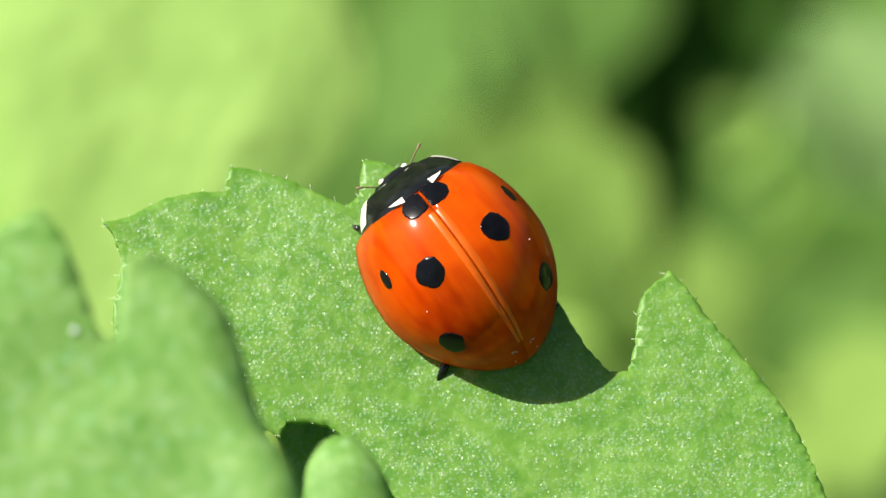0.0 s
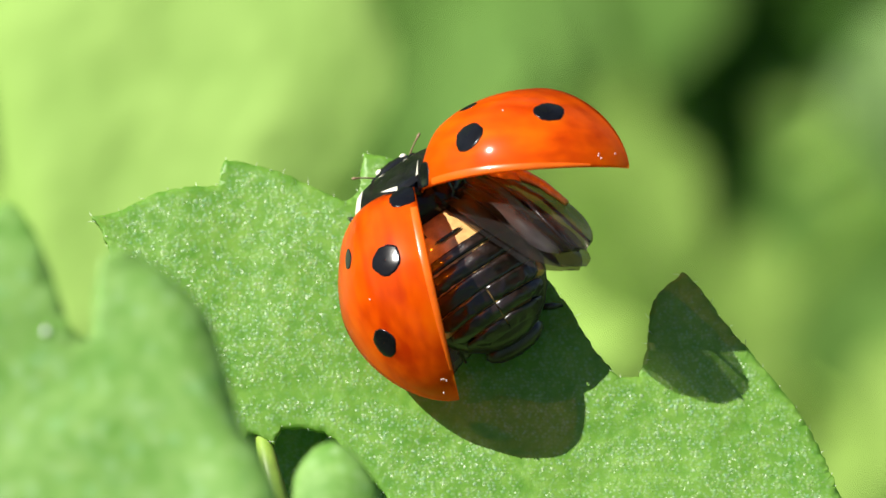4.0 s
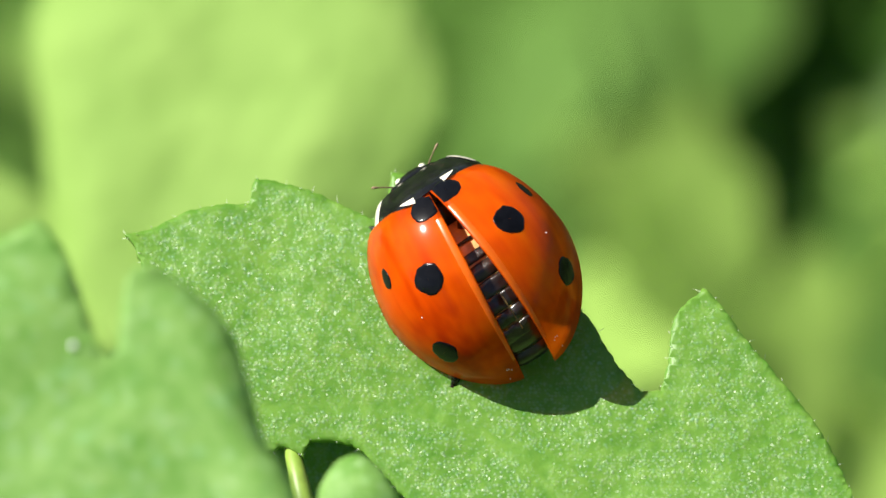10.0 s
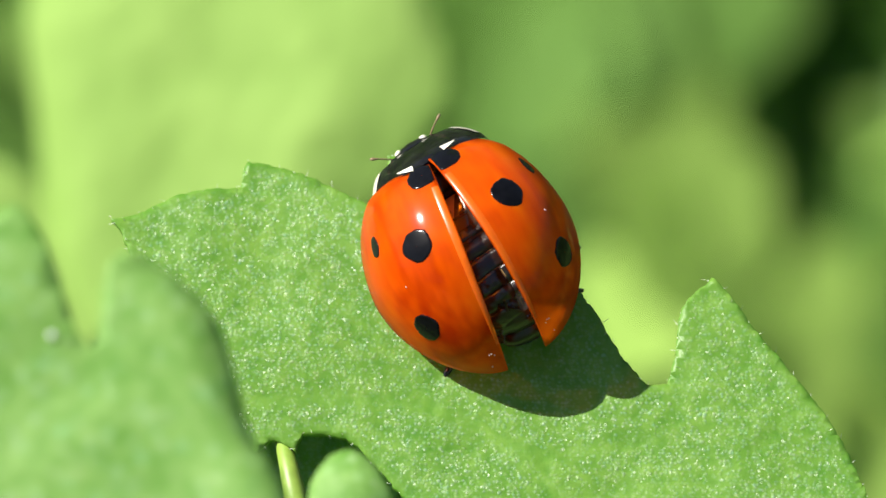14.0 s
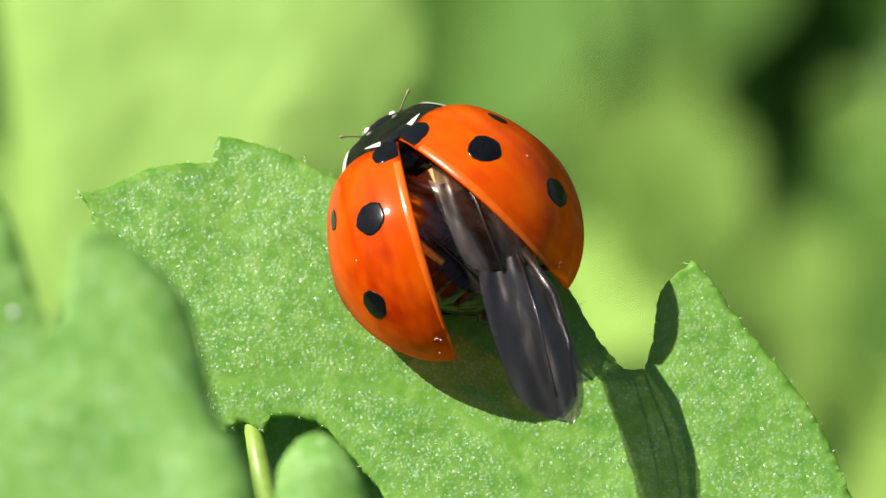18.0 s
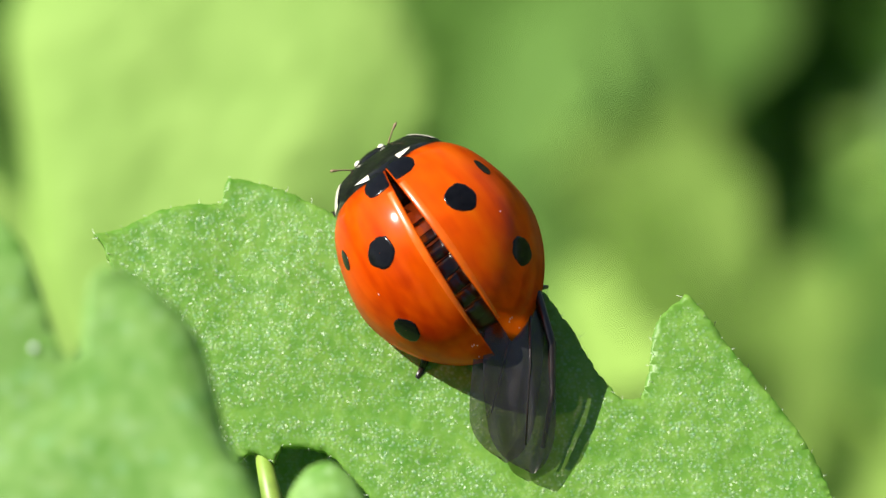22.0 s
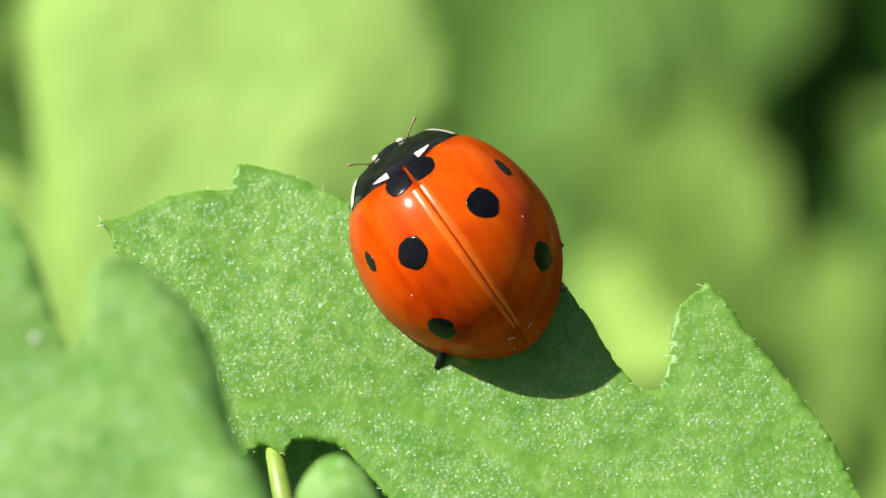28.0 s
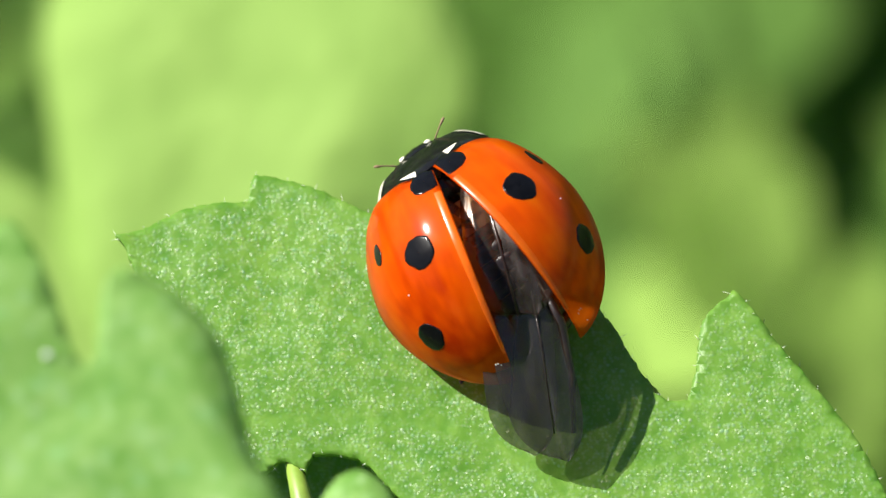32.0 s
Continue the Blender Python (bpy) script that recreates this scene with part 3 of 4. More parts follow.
def thicket():
    """Countless small leaves of mixed greens, coloured darker to paint the shade where the plants leave gaps."""
    rnd = random.Random(4)
    verts, faces, slots = [], [], []
    for i in range(-31, 32):
        for j in range(-19, 20):
            x, y = i * 5.1 + rnd.uniform(-2, 2), j * 5.1 + rnd.uniform(-2, 2)
            chance = rnd.random()
            dark, bright, pale = weight(x, y, SHADE_SPOTS), weight(x, y, BRIGHT), weight(x, y, PALE)
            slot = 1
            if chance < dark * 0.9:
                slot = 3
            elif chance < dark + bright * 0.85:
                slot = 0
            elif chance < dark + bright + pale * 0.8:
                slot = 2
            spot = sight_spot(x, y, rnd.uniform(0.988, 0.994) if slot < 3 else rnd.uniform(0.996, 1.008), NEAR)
            m = Matrix.Translation(spot) @ pose(0, 0, 0, rnd.uniform(22, 40), rnd.uniform(-26, -4), rnd.uniform(0, 360))
            size, k = rnd.uniform(5.5, 8.0) * NEAR * MM, len(verts)
            for u, v, w in ((0, -1, 0), (0.55, -0.45, 0.12), (0.62, 0.2, 0.14), (0.3, 0.75, 0.02), (0, 1, -0.16),
                            (-0.3, 0.75, 0.02), (-0.62, 0.2, 0.14), (-0.55, -0.45, 0.12), (0, 0, 0)):
                verts.append(m @ Vector((u * size, v * size, w * size)))
            for a in range(8):
                faces.append((k + a, k + (a + 1) % 8, k + 8))
                slots.append(slot)
    me = bpy.data.meshes.new("undergrowth")
    me.from_pydata(verts, [], faces)
    for mat in (FAR_YELLOW, FAR_GREEN, FAR_GREY, FAR_SHADED):
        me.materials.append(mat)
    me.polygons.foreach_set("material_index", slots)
    me.shade_smooth()
    ob = tagged(new("undergrowth", me), "thick mixed green undergrowth, far out of focus", "undergrowth", kind="stuff")
    for k in range(14):
        x, y = rnd.uniform(-130, 130), rnd.uniform(-60, 60)
        top = sight_spot(x, y, 1.01, NEAR)
        part("stem", tube([(top.x / MM, top.y / MM, GROUND_Z / MM - 20), top / MM], [1.6, 1.0], 6), STEM, ob)
    return ob


thicket()


def bounce_hedge():
    """Unseen growth added all round to bounce green light and block sky, taller than the leaf, with gaps to the sky."""
    rnd = random.Random(17)
    verts, faces, slots = [], [], []
    while len(verts) < 9 * 8000:
        turn, r, z = rnd.uniform(0, 2 * math.pi), rnd.uniform(0.62, 0.95), rnd.uniform(-0.42, 1.1)
        if z > 0.55 + 0.5 * math.cos(turn):  # open towards the sun
            continue
        if z > 0.02 + 0.25 * abs(turn - 0.7) and abs(turn - 0.7) < 0.75:  # a gap left so that sky reflects on the shell
            continue
        spot = Vector((r * math.cos(turn), r * math.sin(turn), z))
        if noise.noise(spot * 5) < 0.5 * (z - 0.3):
            continue
        m = Matrix.Translation(spot) @ pose(0, 0, 0, rnd.uniform(-50, 50), rnd.uniform(-50, 50), rnd.uniform(0, 360))
        size, k = rnd.uniform(0.018, 0.034), len(verts)
        for u, v, w in ((0, -1, 0), (0.55, -0.45, 0.12), (0.62, 0.2, 0.14), (0.3, 0.75, 0.02), (0, 1, -0.16),
                        (-0.3, 0.75, 0.02), (-0.62, 0.2, 0.14), (-0.55, -0.45, 0.12), (0, 0, 0)):
            verts.append(m @ Vector((u * size, v * size, w * size)))
        for a in range(8):
            faces.append((k + a, k + (a + 1) % 8, k + 8))
            slots.append(len(slots) // 8 % 2)
    me = bpy.data.meshes.new("garden_growth")
    me.from_pydata(verts, [], faces)
    for mat in (FAR_GREEN, FAR_YELLOW):
        me.materials.append(mat)
    me.polygons.foreach_set("material_index", slots)
    me.shade_smooth()
    ob = tagged(new("garden_growth", me), "unseen tall green growth all round, added for bounced light", "undergrowth", kind="stuff")
    for k in range(40):
        turn, r = 2 * math.pi * k / 40, rnd.uniform(0.7, 0.9)
        x, y = r * math.cos(turn) / MM, r * math.sin(turn) / MM
        part("stem", tube([(x, y, GROUND_Z / MM - 20), (x + 20, y, -200), (x, y + 20, rnd.uniform(150, 450))], [3.0, 2.4, 1.2], 6), STEM, ob)
    return ob


bounce_hedge()
rnd = random.Random(12)
middle = []
for i in range(7):
    for j in range(6):
        x, y = -12 + 17 * i + rnd.uniform(-4, 4), -46 + 18 * j + rnd.uniform(-4, 4) + 9 * (i % 2)
        if weight(x, y, SHADE_SPOTS) < 0.3:
            middle.append((x, y, rnd.uniform(0.982, 0.986), rnd.uniform(0.5, 0.62), rnd.uniform(-70, 70), rnd.uniform(36, 42), rnd.uniform(-6, 0), "mid"))
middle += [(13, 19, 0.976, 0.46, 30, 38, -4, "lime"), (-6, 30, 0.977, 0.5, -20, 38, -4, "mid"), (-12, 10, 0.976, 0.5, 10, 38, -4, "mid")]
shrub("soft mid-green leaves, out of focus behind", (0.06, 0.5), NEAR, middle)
# low infill leaves; their dark colour paints the depth's shade
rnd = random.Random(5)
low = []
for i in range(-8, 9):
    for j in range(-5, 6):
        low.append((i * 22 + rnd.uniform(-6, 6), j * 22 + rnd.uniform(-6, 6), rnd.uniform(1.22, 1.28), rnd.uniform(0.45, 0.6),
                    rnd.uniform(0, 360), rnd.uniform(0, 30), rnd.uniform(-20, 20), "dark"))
shrub("leaves low down, shade put into their dark green", (0.04, 0.6), NEAR, low)


# ---------------------------------------------------------------- the ladybird
A, B_REAR, B_FRONT, C, Z0, Q, YC = 2.70, 3.26, 3.56, 3.08, 0.75, 0.908, -0.27
Y_FRONT, Y_TAIL = 2.2, YC - B_REAR


def shell(y, phi, inset=0.0):
    """A point of the wing cases: y along the body, phi from 0 at the seam to 1 or -1 at the rim; inset goes inward."""
    a, c = A - inset, C - inset
    if y > YC:
        r = (1 - min(1, (y - YC) / B_FRONT) ** 2.2) ** (1 / 2.2)
    else:
        r = (1 - min(1, (YC - y) / (B_REAR - inset)) ** 1.713) ** (1 / 1.713)
    s, k = math.sin(abs(phi) * math.pi / 2), max(0.0, math.cos(phi * math.pi / 2))
    return Vector((math.copysign(a * r * s**Q, phi), y, Z0 + c * r * k**Q))


def shell_normal(y, phi):
    e = 0.02
    p = shell(y + e, phi) - shell(y - e, phi)
    q = shell(y, min(0.999, phi + e)) - shell(y, max(-0.999, phi - e))
    n = q.cross(p).normalized()
    return n if n.z > 0 or n.x * phi > 0 else -n


def shell_rows(side, inset):
    rows = []
    for i in range(37):
        s = i / 36
        y = Y_FRONT + (Y_TAIL + inset - Y_FRONT) * math.sin(s * math.pi / 2) ** 1.15
        row = []
        for j in range(23):
            f = j / 22
            p = shell(y, side * max(f, 1e-4), inset)
            p.x += side * 0.006
            if f > 0.9:  # thin upturned margin
                p.x += side * 0.05 * ((f - 0.9) / 0.1) ** 1.5
            if i < 3:  # the front edge dips under the collar
                p.z -= 0.07 * (3 - i)
            row.append(p * MM)
        rows.append(row)
    return rows


def wing_case(side, parent):
    hinge = Vector((0.5 * side, 2.1, 2.7))
    out, inn = shell_rows(side, 0.0), shell_rows(side, 0.085)
    bm = bmesh.new()
    vo = [[bm.verts.new(p - hinge * MM) for p in r] for r in out]
    vi = [[bm.verts.new(p - hinge * MM) for p in r] for r in inn]
    n, k = len(vo), len(vo[0])
    for i in range(n - 1):
        for j in range(k - 1):
            bm.faces.new((vo[i][j], vo[i][j + 1], vo[i + 1][j + 1], vo[i + 1][j]))
            bm.faces.new((vi[i][j + 1], vi[i][j], vi[i + 1][j], vi[i + 1][j + 1]))
    for i in range(n - 1):
        bm.faces.new((vo[i][0], vo[i + 1][0], vi[i + 1][0], vi[i][0]))
        bm.faces.new((vo[i + 1][-1], vo[i][-1], vi[i][-1], vi[i + 1][-1]))
    for j in range(k - 1):
        bm.faces.new((vo[0][j + 1], vo[0][j], vi[0][j], vi[0][j + 1]))
        bm.faces.new((vo[-1][j], vo[-1][j + 1], vi[-1][j + 1], vi[-1][j]))
    bmesh.ops.remove_doubles(bm, verts=bm.verts, dist=2e-7)
    case = part("wing_case", bm, SHELL, parent, "glossy orange-red wing case with black spots", Matrix.Translation(hinge * MM))
    # pale raised band along the seam
    rows = []
    for i in range(40):
        y = 1.2 + (Y_TAIL + 0.4 - 1.2) * i / 39
        row = []
        for u, up in ((0.002, -0.012), (0.006, 0.006), (0.022, 0.009), (0.04, 0.006), (0.046, -0.008)):
            p = shell(y, side * u) + shell_normal(y, side * u) * up
            p.x += side * 0.006
            row.append((p - hinge) * MM)
        rows.append(row)
    part("seam", grid(rows), SEAM, case, "paler orange seam band")
    rnd = random.Random(9)
    for y0, f0, rx, ry in ((-0.2, 0.263, 0.46, 0.46), (-2.05, 0.587, 0.44, 0.42), (0.55, 0.61, 0.19, 0.32), (1.7, 0.075, 0.46, 0.42)):
        f0 *= side
        ky = 1 / ((shell(y0 + 0.05, f0) - shell(y0 - 0.05, f0)).length / 0.1)
        kf = 1 / ((shell(y0, f0 + 0.02) - shell(y0, f0 - 0.02)).length / 0.04)
        rows = []
        wob = [1 + 0.03 * math.sin(3 * q * 0.2244 + y0 * 5) + 0.025 * math.sin(5 * q * 0.2244 + f0 * 7) + rnd.uniform(-0.035, 0.035) for q in range(28)]
        for k, ring in enumerate((0.02, 0.3, 0.6, 0.85, 0.97, 1.0)):
            row = []
            for j in range(28):
                u = 2 * math.pi * j / 28
                w = ring * (wob[j] if ring > 0.8 else 1)
                y, f = y0 + ry * w * math.sin(u) * ky, f0 + rx * w * math.cos(u) * kf
                f = side * max(side * f, 0.006)
                p = shell(min(y, Y_FRONT - 0.03), f) + shell_normal(min(y, Y_FRONT - 0.03), f) * (0.014 if ring < 0.99 else 0.0)
                p.x += side * 0.006
                row.append((p - hinge) * MM)
            rows.append(row)
        part("spot", grid(rows, closed=True), SPOT, case, "black spot")
    # ivory wedge at the shoulder of the seam
    rows = []
    for i in range(6):
        row = []
        for j in range(9):
            u = j / 8
            y, f = 2.17 - 0.2 * (i / 5) * (1 - u) ** 0.8, side * (0.12 + 0.13 * u + 0.02 * (i / 5) * u)
            row.append((shell(y, f) + shell_normal(min(y, 2.1), f) * 0.03 - hinge) * MM)
        rows.append(row)
    part("white_mark", grid(rows), WHITE, case, "ivory wedge mark")
    for k in range(5):
        y, f = rnd.uniform(-3.42, -3.2) if k < 4 else rnd.uniform(-1.5, 1.5), side * rnd.uniform(0.1, 0.5)
        part("dust_grain", ball((shell(y, f) + shell_normal(y, f) * 0.02 - hinge), (0.018, 0.03, 0.018), u=6, v=4), WHITE, case, "pale speck of dust")
    return case


def collar(parent):
    """The black shield behind the head with its ivory corners."""
    def at(s, u, lift=0.0):
        w = 1.9 - 0.45 * s**1.7
        y = 2.06 + 1.04 * s - 0.28 * u * u * s
        top = 3.1 - 1.6 * s**1.5
        c = max(0.0, math.cos(max(-1, min(1, u)) * math.pi / 2))
        return Vector((w * math.sin(u * math.pi / 2), y, 1.05 + (top - 1.05 + lift) * c**0.9 + lift))
    rows = [[at(i / 10, j / 12 - 1) * MM for j in range(25)] for i in range(11)]
    rows.append([(at(1, j / 12 - 1) * MM + mm(0, 0.03, -0.25)) for j in range(25)])
    shield = part("collar_shield", grid(rows), BLACK, parent, "glossy black shield with ivory corners")
    for side in (-1, 1):
        rows = [[(at(0.3 + 0.7 * i / 6, side * (0.56 + 0.36 * j / 5 + 0.14 * (1 - i / 6) * (1 - j / 5)), 0.035)) * MM for j in range(6)] for i in range(7)]
        part("white_mark", grid(rows), WHITE, shield, "ivory corner mark")
    return shield


def ladybird_body(parent):
    head = part("head", ball((0, 2.9, 0.98), (0.8, 0.46, 0.5)), BLACK, parent, "small black head with pale marks")
    for side in (-1, 1):
        part("eye", ball((0.62 * side, 2.96, 1.08), (0.2, 0.26, 0.24), u=10, v=8), BLACK, head)
        part("white_mark", ball((0.4 * side, 3.24, 1.1), (0.12, 0.1, 0.09), u=8, v=6), WHITE, head)
        pts = [(0.5 * side, 3.13, 0.98), (0.76 * side, 3.3, 1.12), (0.95 * side, 3.4, 1.24), (1.08 * side, 3.46, 1.3), (1.16 * side, 3.5, 1.31)]
        part("antenna", tube(pts, [0.028, 0.022, 0.022, 0.045, 0.03], 6), HAIR, head, "pale brown clubbed antenna")
    part("underside", ball((0, -0.1, 0.82), (2.36, 2.75, 0.7)), BLACK, parent, "black underside")
    # thorax under the wing cases
    chest = part("thorax", ball((0, 1.72, 1.75), (1.45, 0.8, 0.95), u=20), BLACK, parent, "shiny black thorax")
    part("scutellum", ball((0, 2.02, 2.86), (0.28, 0.3, 0.1), pose(0, 0, 0, 18), 10, 6), BLACK, chest, "small black triangle")
    part("ridge", ball((0.55, 1.62, 2.4), (0.42, 0.58, 0.28), u=12), BLACK, chest)
    part("ridge", ball((-0.55, 1.62, 2.4), (0.42, 0.58, 0.28), u=12), BLACK, chest)
    # abdomen: a soft honey-coloured core with dark glossy plates across it and pale lobes along its flanks
    belly = part("abdomen", ball((0, -0.7, 1.7), (2.0, 2.08, 1.24), u=28, v=16), CREAM, parent, "honey and brown segmented abdomen")
    def back(y, u, swell):
        r = max(0.03, 1 - ((y + 0.75) / 2.25) ** 2) ** 0.5
        return mm((2.0 + swell) * r * math.sin(u * math.pi / 2), y, 1.7 + (1.25 + swell) * r * math.cos(u * math.pi / 2))

    edges = (0.4, 0.24, -0.42, -0.96, -1.48, -1.96, -2.4, -2.82)
    for i, (y0, y1) in enumerate(zip(edges, edges[1:])):
        half = (0.15, 0.48, 0.56, 0.6, 0.67, 0.78, 0.86)[i]
        y0 = -0.04 if i == 1 else y0
        gap = (0.06, 0.05, 0.02, 0.02, 0.03, 0.06, 0.06)[i]
        # the last plates are split along the middle
        for lo, hi in ((-1, -0.012), (0.012, 1)) if i > 3 else ((-1, 1),):
            rows = []
            for k in range(13):
                f = k / 12
                y = y0 + (y1 + gap - y0) * f
                swell = 0.09 * math.sin(math.pi * f) ** 0.5 + 0.02 * math.sin(f * 7 + 2 * i)
                row = []
                for j in range(25):
                    v = lo + (hi - lo) * j / 24
                    u = v * (half - 0.05 * (2 * f - 1) ** 2 + 0.02 * math.sin(3 * i + k))
                    side_in = 0.5 * 0.08 * (1 - min(1, (1 - abs(2 * j / 24 - 1)) * 8))
                    row.append(back(y, u, swell - side_in + 0.05 * ripple(j * 0.35 * (hi - lo), y * 3, 1.3, i)))
                rows.append(row)
            part("back_plate", grid(rows), BROWN, belly, "dark brown shiny back plate")
        for side in (-1, 1) if 0 < i < 5 else ():
            y = (y0 + y1) / 2
            at = back(y, side * (half + 0.07), -0.1) / MM
            part("side_lobe", ball(at, (0.2, 0.24, 0.2), u=12, v=8), HONEY, belly, "pale amber side lobe")
    part("belly", ball((0, -0.75, 1.56), (2.06, 2.3, 1.1), u=28, v=16), BROWN, belly, "dark shiny underside")
    part("tail_plate", ball((0, -2.9, 1.1), (0.95, 0.42, 0.42), u=16), BROWN, belly, "dark tail plate")


def leg(name_label, parent, root, knee, ankle, foot):
    limb = part("leg", tube([root, [(a + b) / 2 + c for a, b, c in zip(root, knee, (0, 0, 0.08))], knee], [0.2, 0.26, 0.13]), BLACK, parent, name_label)
    part("shin", tube([knee, [(a + b) / 2 for a, b in zip(knee, ankle)], ankle], [0.12, 0.13, 0.1]), BLACK, limb)
    mid = [(a + b) / 2 + c for a, b, c in zip(ankle, foot, (0, 0, 0.03))]
    part("foot", tube([ankle, mid, foot], [0.09, 0.1, 0.05], 6), BROWN, limb, "brown bristly foot")


# hind wing: a stiff inner half and a folding outer half
WING_IN, WING_OUT = 4.4, 5.0
WING_ROOT = (1.2, 1.45, 2.68)


def pleat(v):
    """A sharp-creased zigzag between -0.5 and 0.5."""
    return abs(v % 1.0 - 0.5) * 2 - 0.5


def wing_panel(side, length, w0, w1, w2, bow, droop, seed, folds):
    """A creased sheet that runs back (-y) from its hinge; side sets where its trailing edge lies."""
    rows = []
    n = 40
    for i in range(n + 1):
        s = i / n
        w = (1 - s) ** 2 * w0 + 2 * s * (1 - s) * w1 + s * s * w2
        w *= (1 - max(0, (s - 0.75) / 0.253) ** 2.4) ** 0.5  # rounded end
        row = []
        for j in range(37):
            u = j / 36
            x = (0.35 - u) * w
            crease = 0.1 * pleat(u * folds + 0.5 * s * (1 - u) + 0.3 * seed) + 0.02 * pleat(u * folds * 2.7 - 1.3 * s + 0.7 * seed)
            crumple = 0.11 * abs(ripple(x * 1.3, s * length * 0.55, 1.0, seed)) + 0.025 * abs(ripple(x * 3, s * length * 1.4, 1.0, seed + 3))
            z = bow * math.sin(math.pi * s) - droop * s * s - 0.125 * (0.35 - u) ** 2 * w + crease - crumple
            row.append(mm(side * x, -s * length + 0.35 * (u - 0.4) ** 2 * s, z))
        rows.append(row)
    return grid(rows)


def vein(side, pts, r0, r1):
    return tube([(side * x, y, z) for x, y, z in pts], [r0 + (r1 - r0) * i / (len(pts) - 1) for i in range(len(pts))], 6)


def hind_wing(side, parent):
    wing = part("hind_wing", wing_panel(side, WING_IN, 0.9, 2.4, 2.1, 0.3, 0.5, 3 + side, 2.2), MEMBRANE_ROOT, parent, "smoky half-clear hind wing", pose(*mm(WING_ROOT[0] * side, *WING_ROOT[1:])))
    part("wing_vein", vein(side, [(0.2, 0.0, 0.06), (0.45, -1.0, 0.2), (0.52, -2.0, 0.22), (0.5, -3.0, 0.1)], 0.24, 0.09), AMBER, wing, "thick amber leading vein")
    part("wing_base", ball((0.25 * side, -0.7, 0.1), (0.4, 0.7, 0.24), u=12, v=8), AMBER, wing, "amber wing base")
    for x0, x1 in ((0.1, 0.2), (-0.2, -0.5)):
        part("wing_vein", vein(side, [(x0, 0, 0.05), ((x0 + x1) / 2, -2.3, 0.1), (x1, -4.3, -0.44)], 0.07, 0.04), BROWN, wing, "thin brown vein")
    front = part("wing_tip", wing_panel(side, WING_OUT, 1.5, 2.6, 1.5, 0.1, 0.3, 7 + side, 1.5), MEMBRANE, wing, "folding outer half of the wing", pose(*mm(0, 0, -0.1)))
    part("wing_vein", vein(side, [(0.3, 0.05, 0.0), (0.66, -1.4, 0.03), (0.62, -2.8, -0.08), (0.3, -4.3, -0.28)], 0.15, 0.07), BROWN, front, "dark leading vein")
    part("wing_vein", vein(side, [(0.1, 0, 0.05), (0.0, -2.0, 0.08), (-0.2, -4.2, -0.2)], 0.04, 0.025), BROWN, front, "thin brown vein")
    rear = part("wing_tip", wing_panel(side, WING_OUT - 0.3, 1.5, 2.4, 1.5, 0.1, 0.35, 11 + side, 1.2), MEMBRANE, wing, "trailing fold of the wing's outer half", pose(*mm(0, 0, -0.2)))
    part("wing_vein", vein(side, [(-0.1, 0, 0.05), (-0.4, -1.8, 0.06), (-0.6, -3.4, -0.1)], 0.035, 0.02), BROWN, rear, "thin brown vein")
    return wing, front, rear


ladybird = tagged(new("ladybird"), "seven-spot ladybird, glossy orange-red with black spots, on a leaf", "ladybird")
case_right = wing_case(1, ladybird)
case_left = wing_case(-1, ladybird)
collar(ladybird)
cam.data.dof.focus_object = case_left  # the lens stays focused on the ladybird
ladybird_body(ladybird)
wing_right, tip_right, fold_right = hind_wing(1, ladybird)
wing_left, tip_left, fold_left = hind_wing(-1, ladybird)
for side in (-1, 1):
    leg("black jointed front leg", ladybird, (1.0 * side, 2.1, 0.75), (1.5 * side, 2.4, 0.5), (1.65 * side, 2.6, 0.25), (1.75 * side, 2.85, 0.06))
    leg("black jointed middle leg", ladybird, (1.4 * side, 0.2, 0.75), (2.15 * side, -0.5, 0.8), (2.2 * side, -1.15, 0.4), (2.38 * side, -1.6, 0.06))
    out = 0.0 if side < 0 else -1.1
    leg("black jointed hind leg", ladybird, (1.2 * side, -1.4, 0.75), ((1.85 + out) * side, -2.1, 0.5), ((2.4 + out) * side, -2.4, 0.25), ((2.9 + out) * side, -2.65, 0.06))

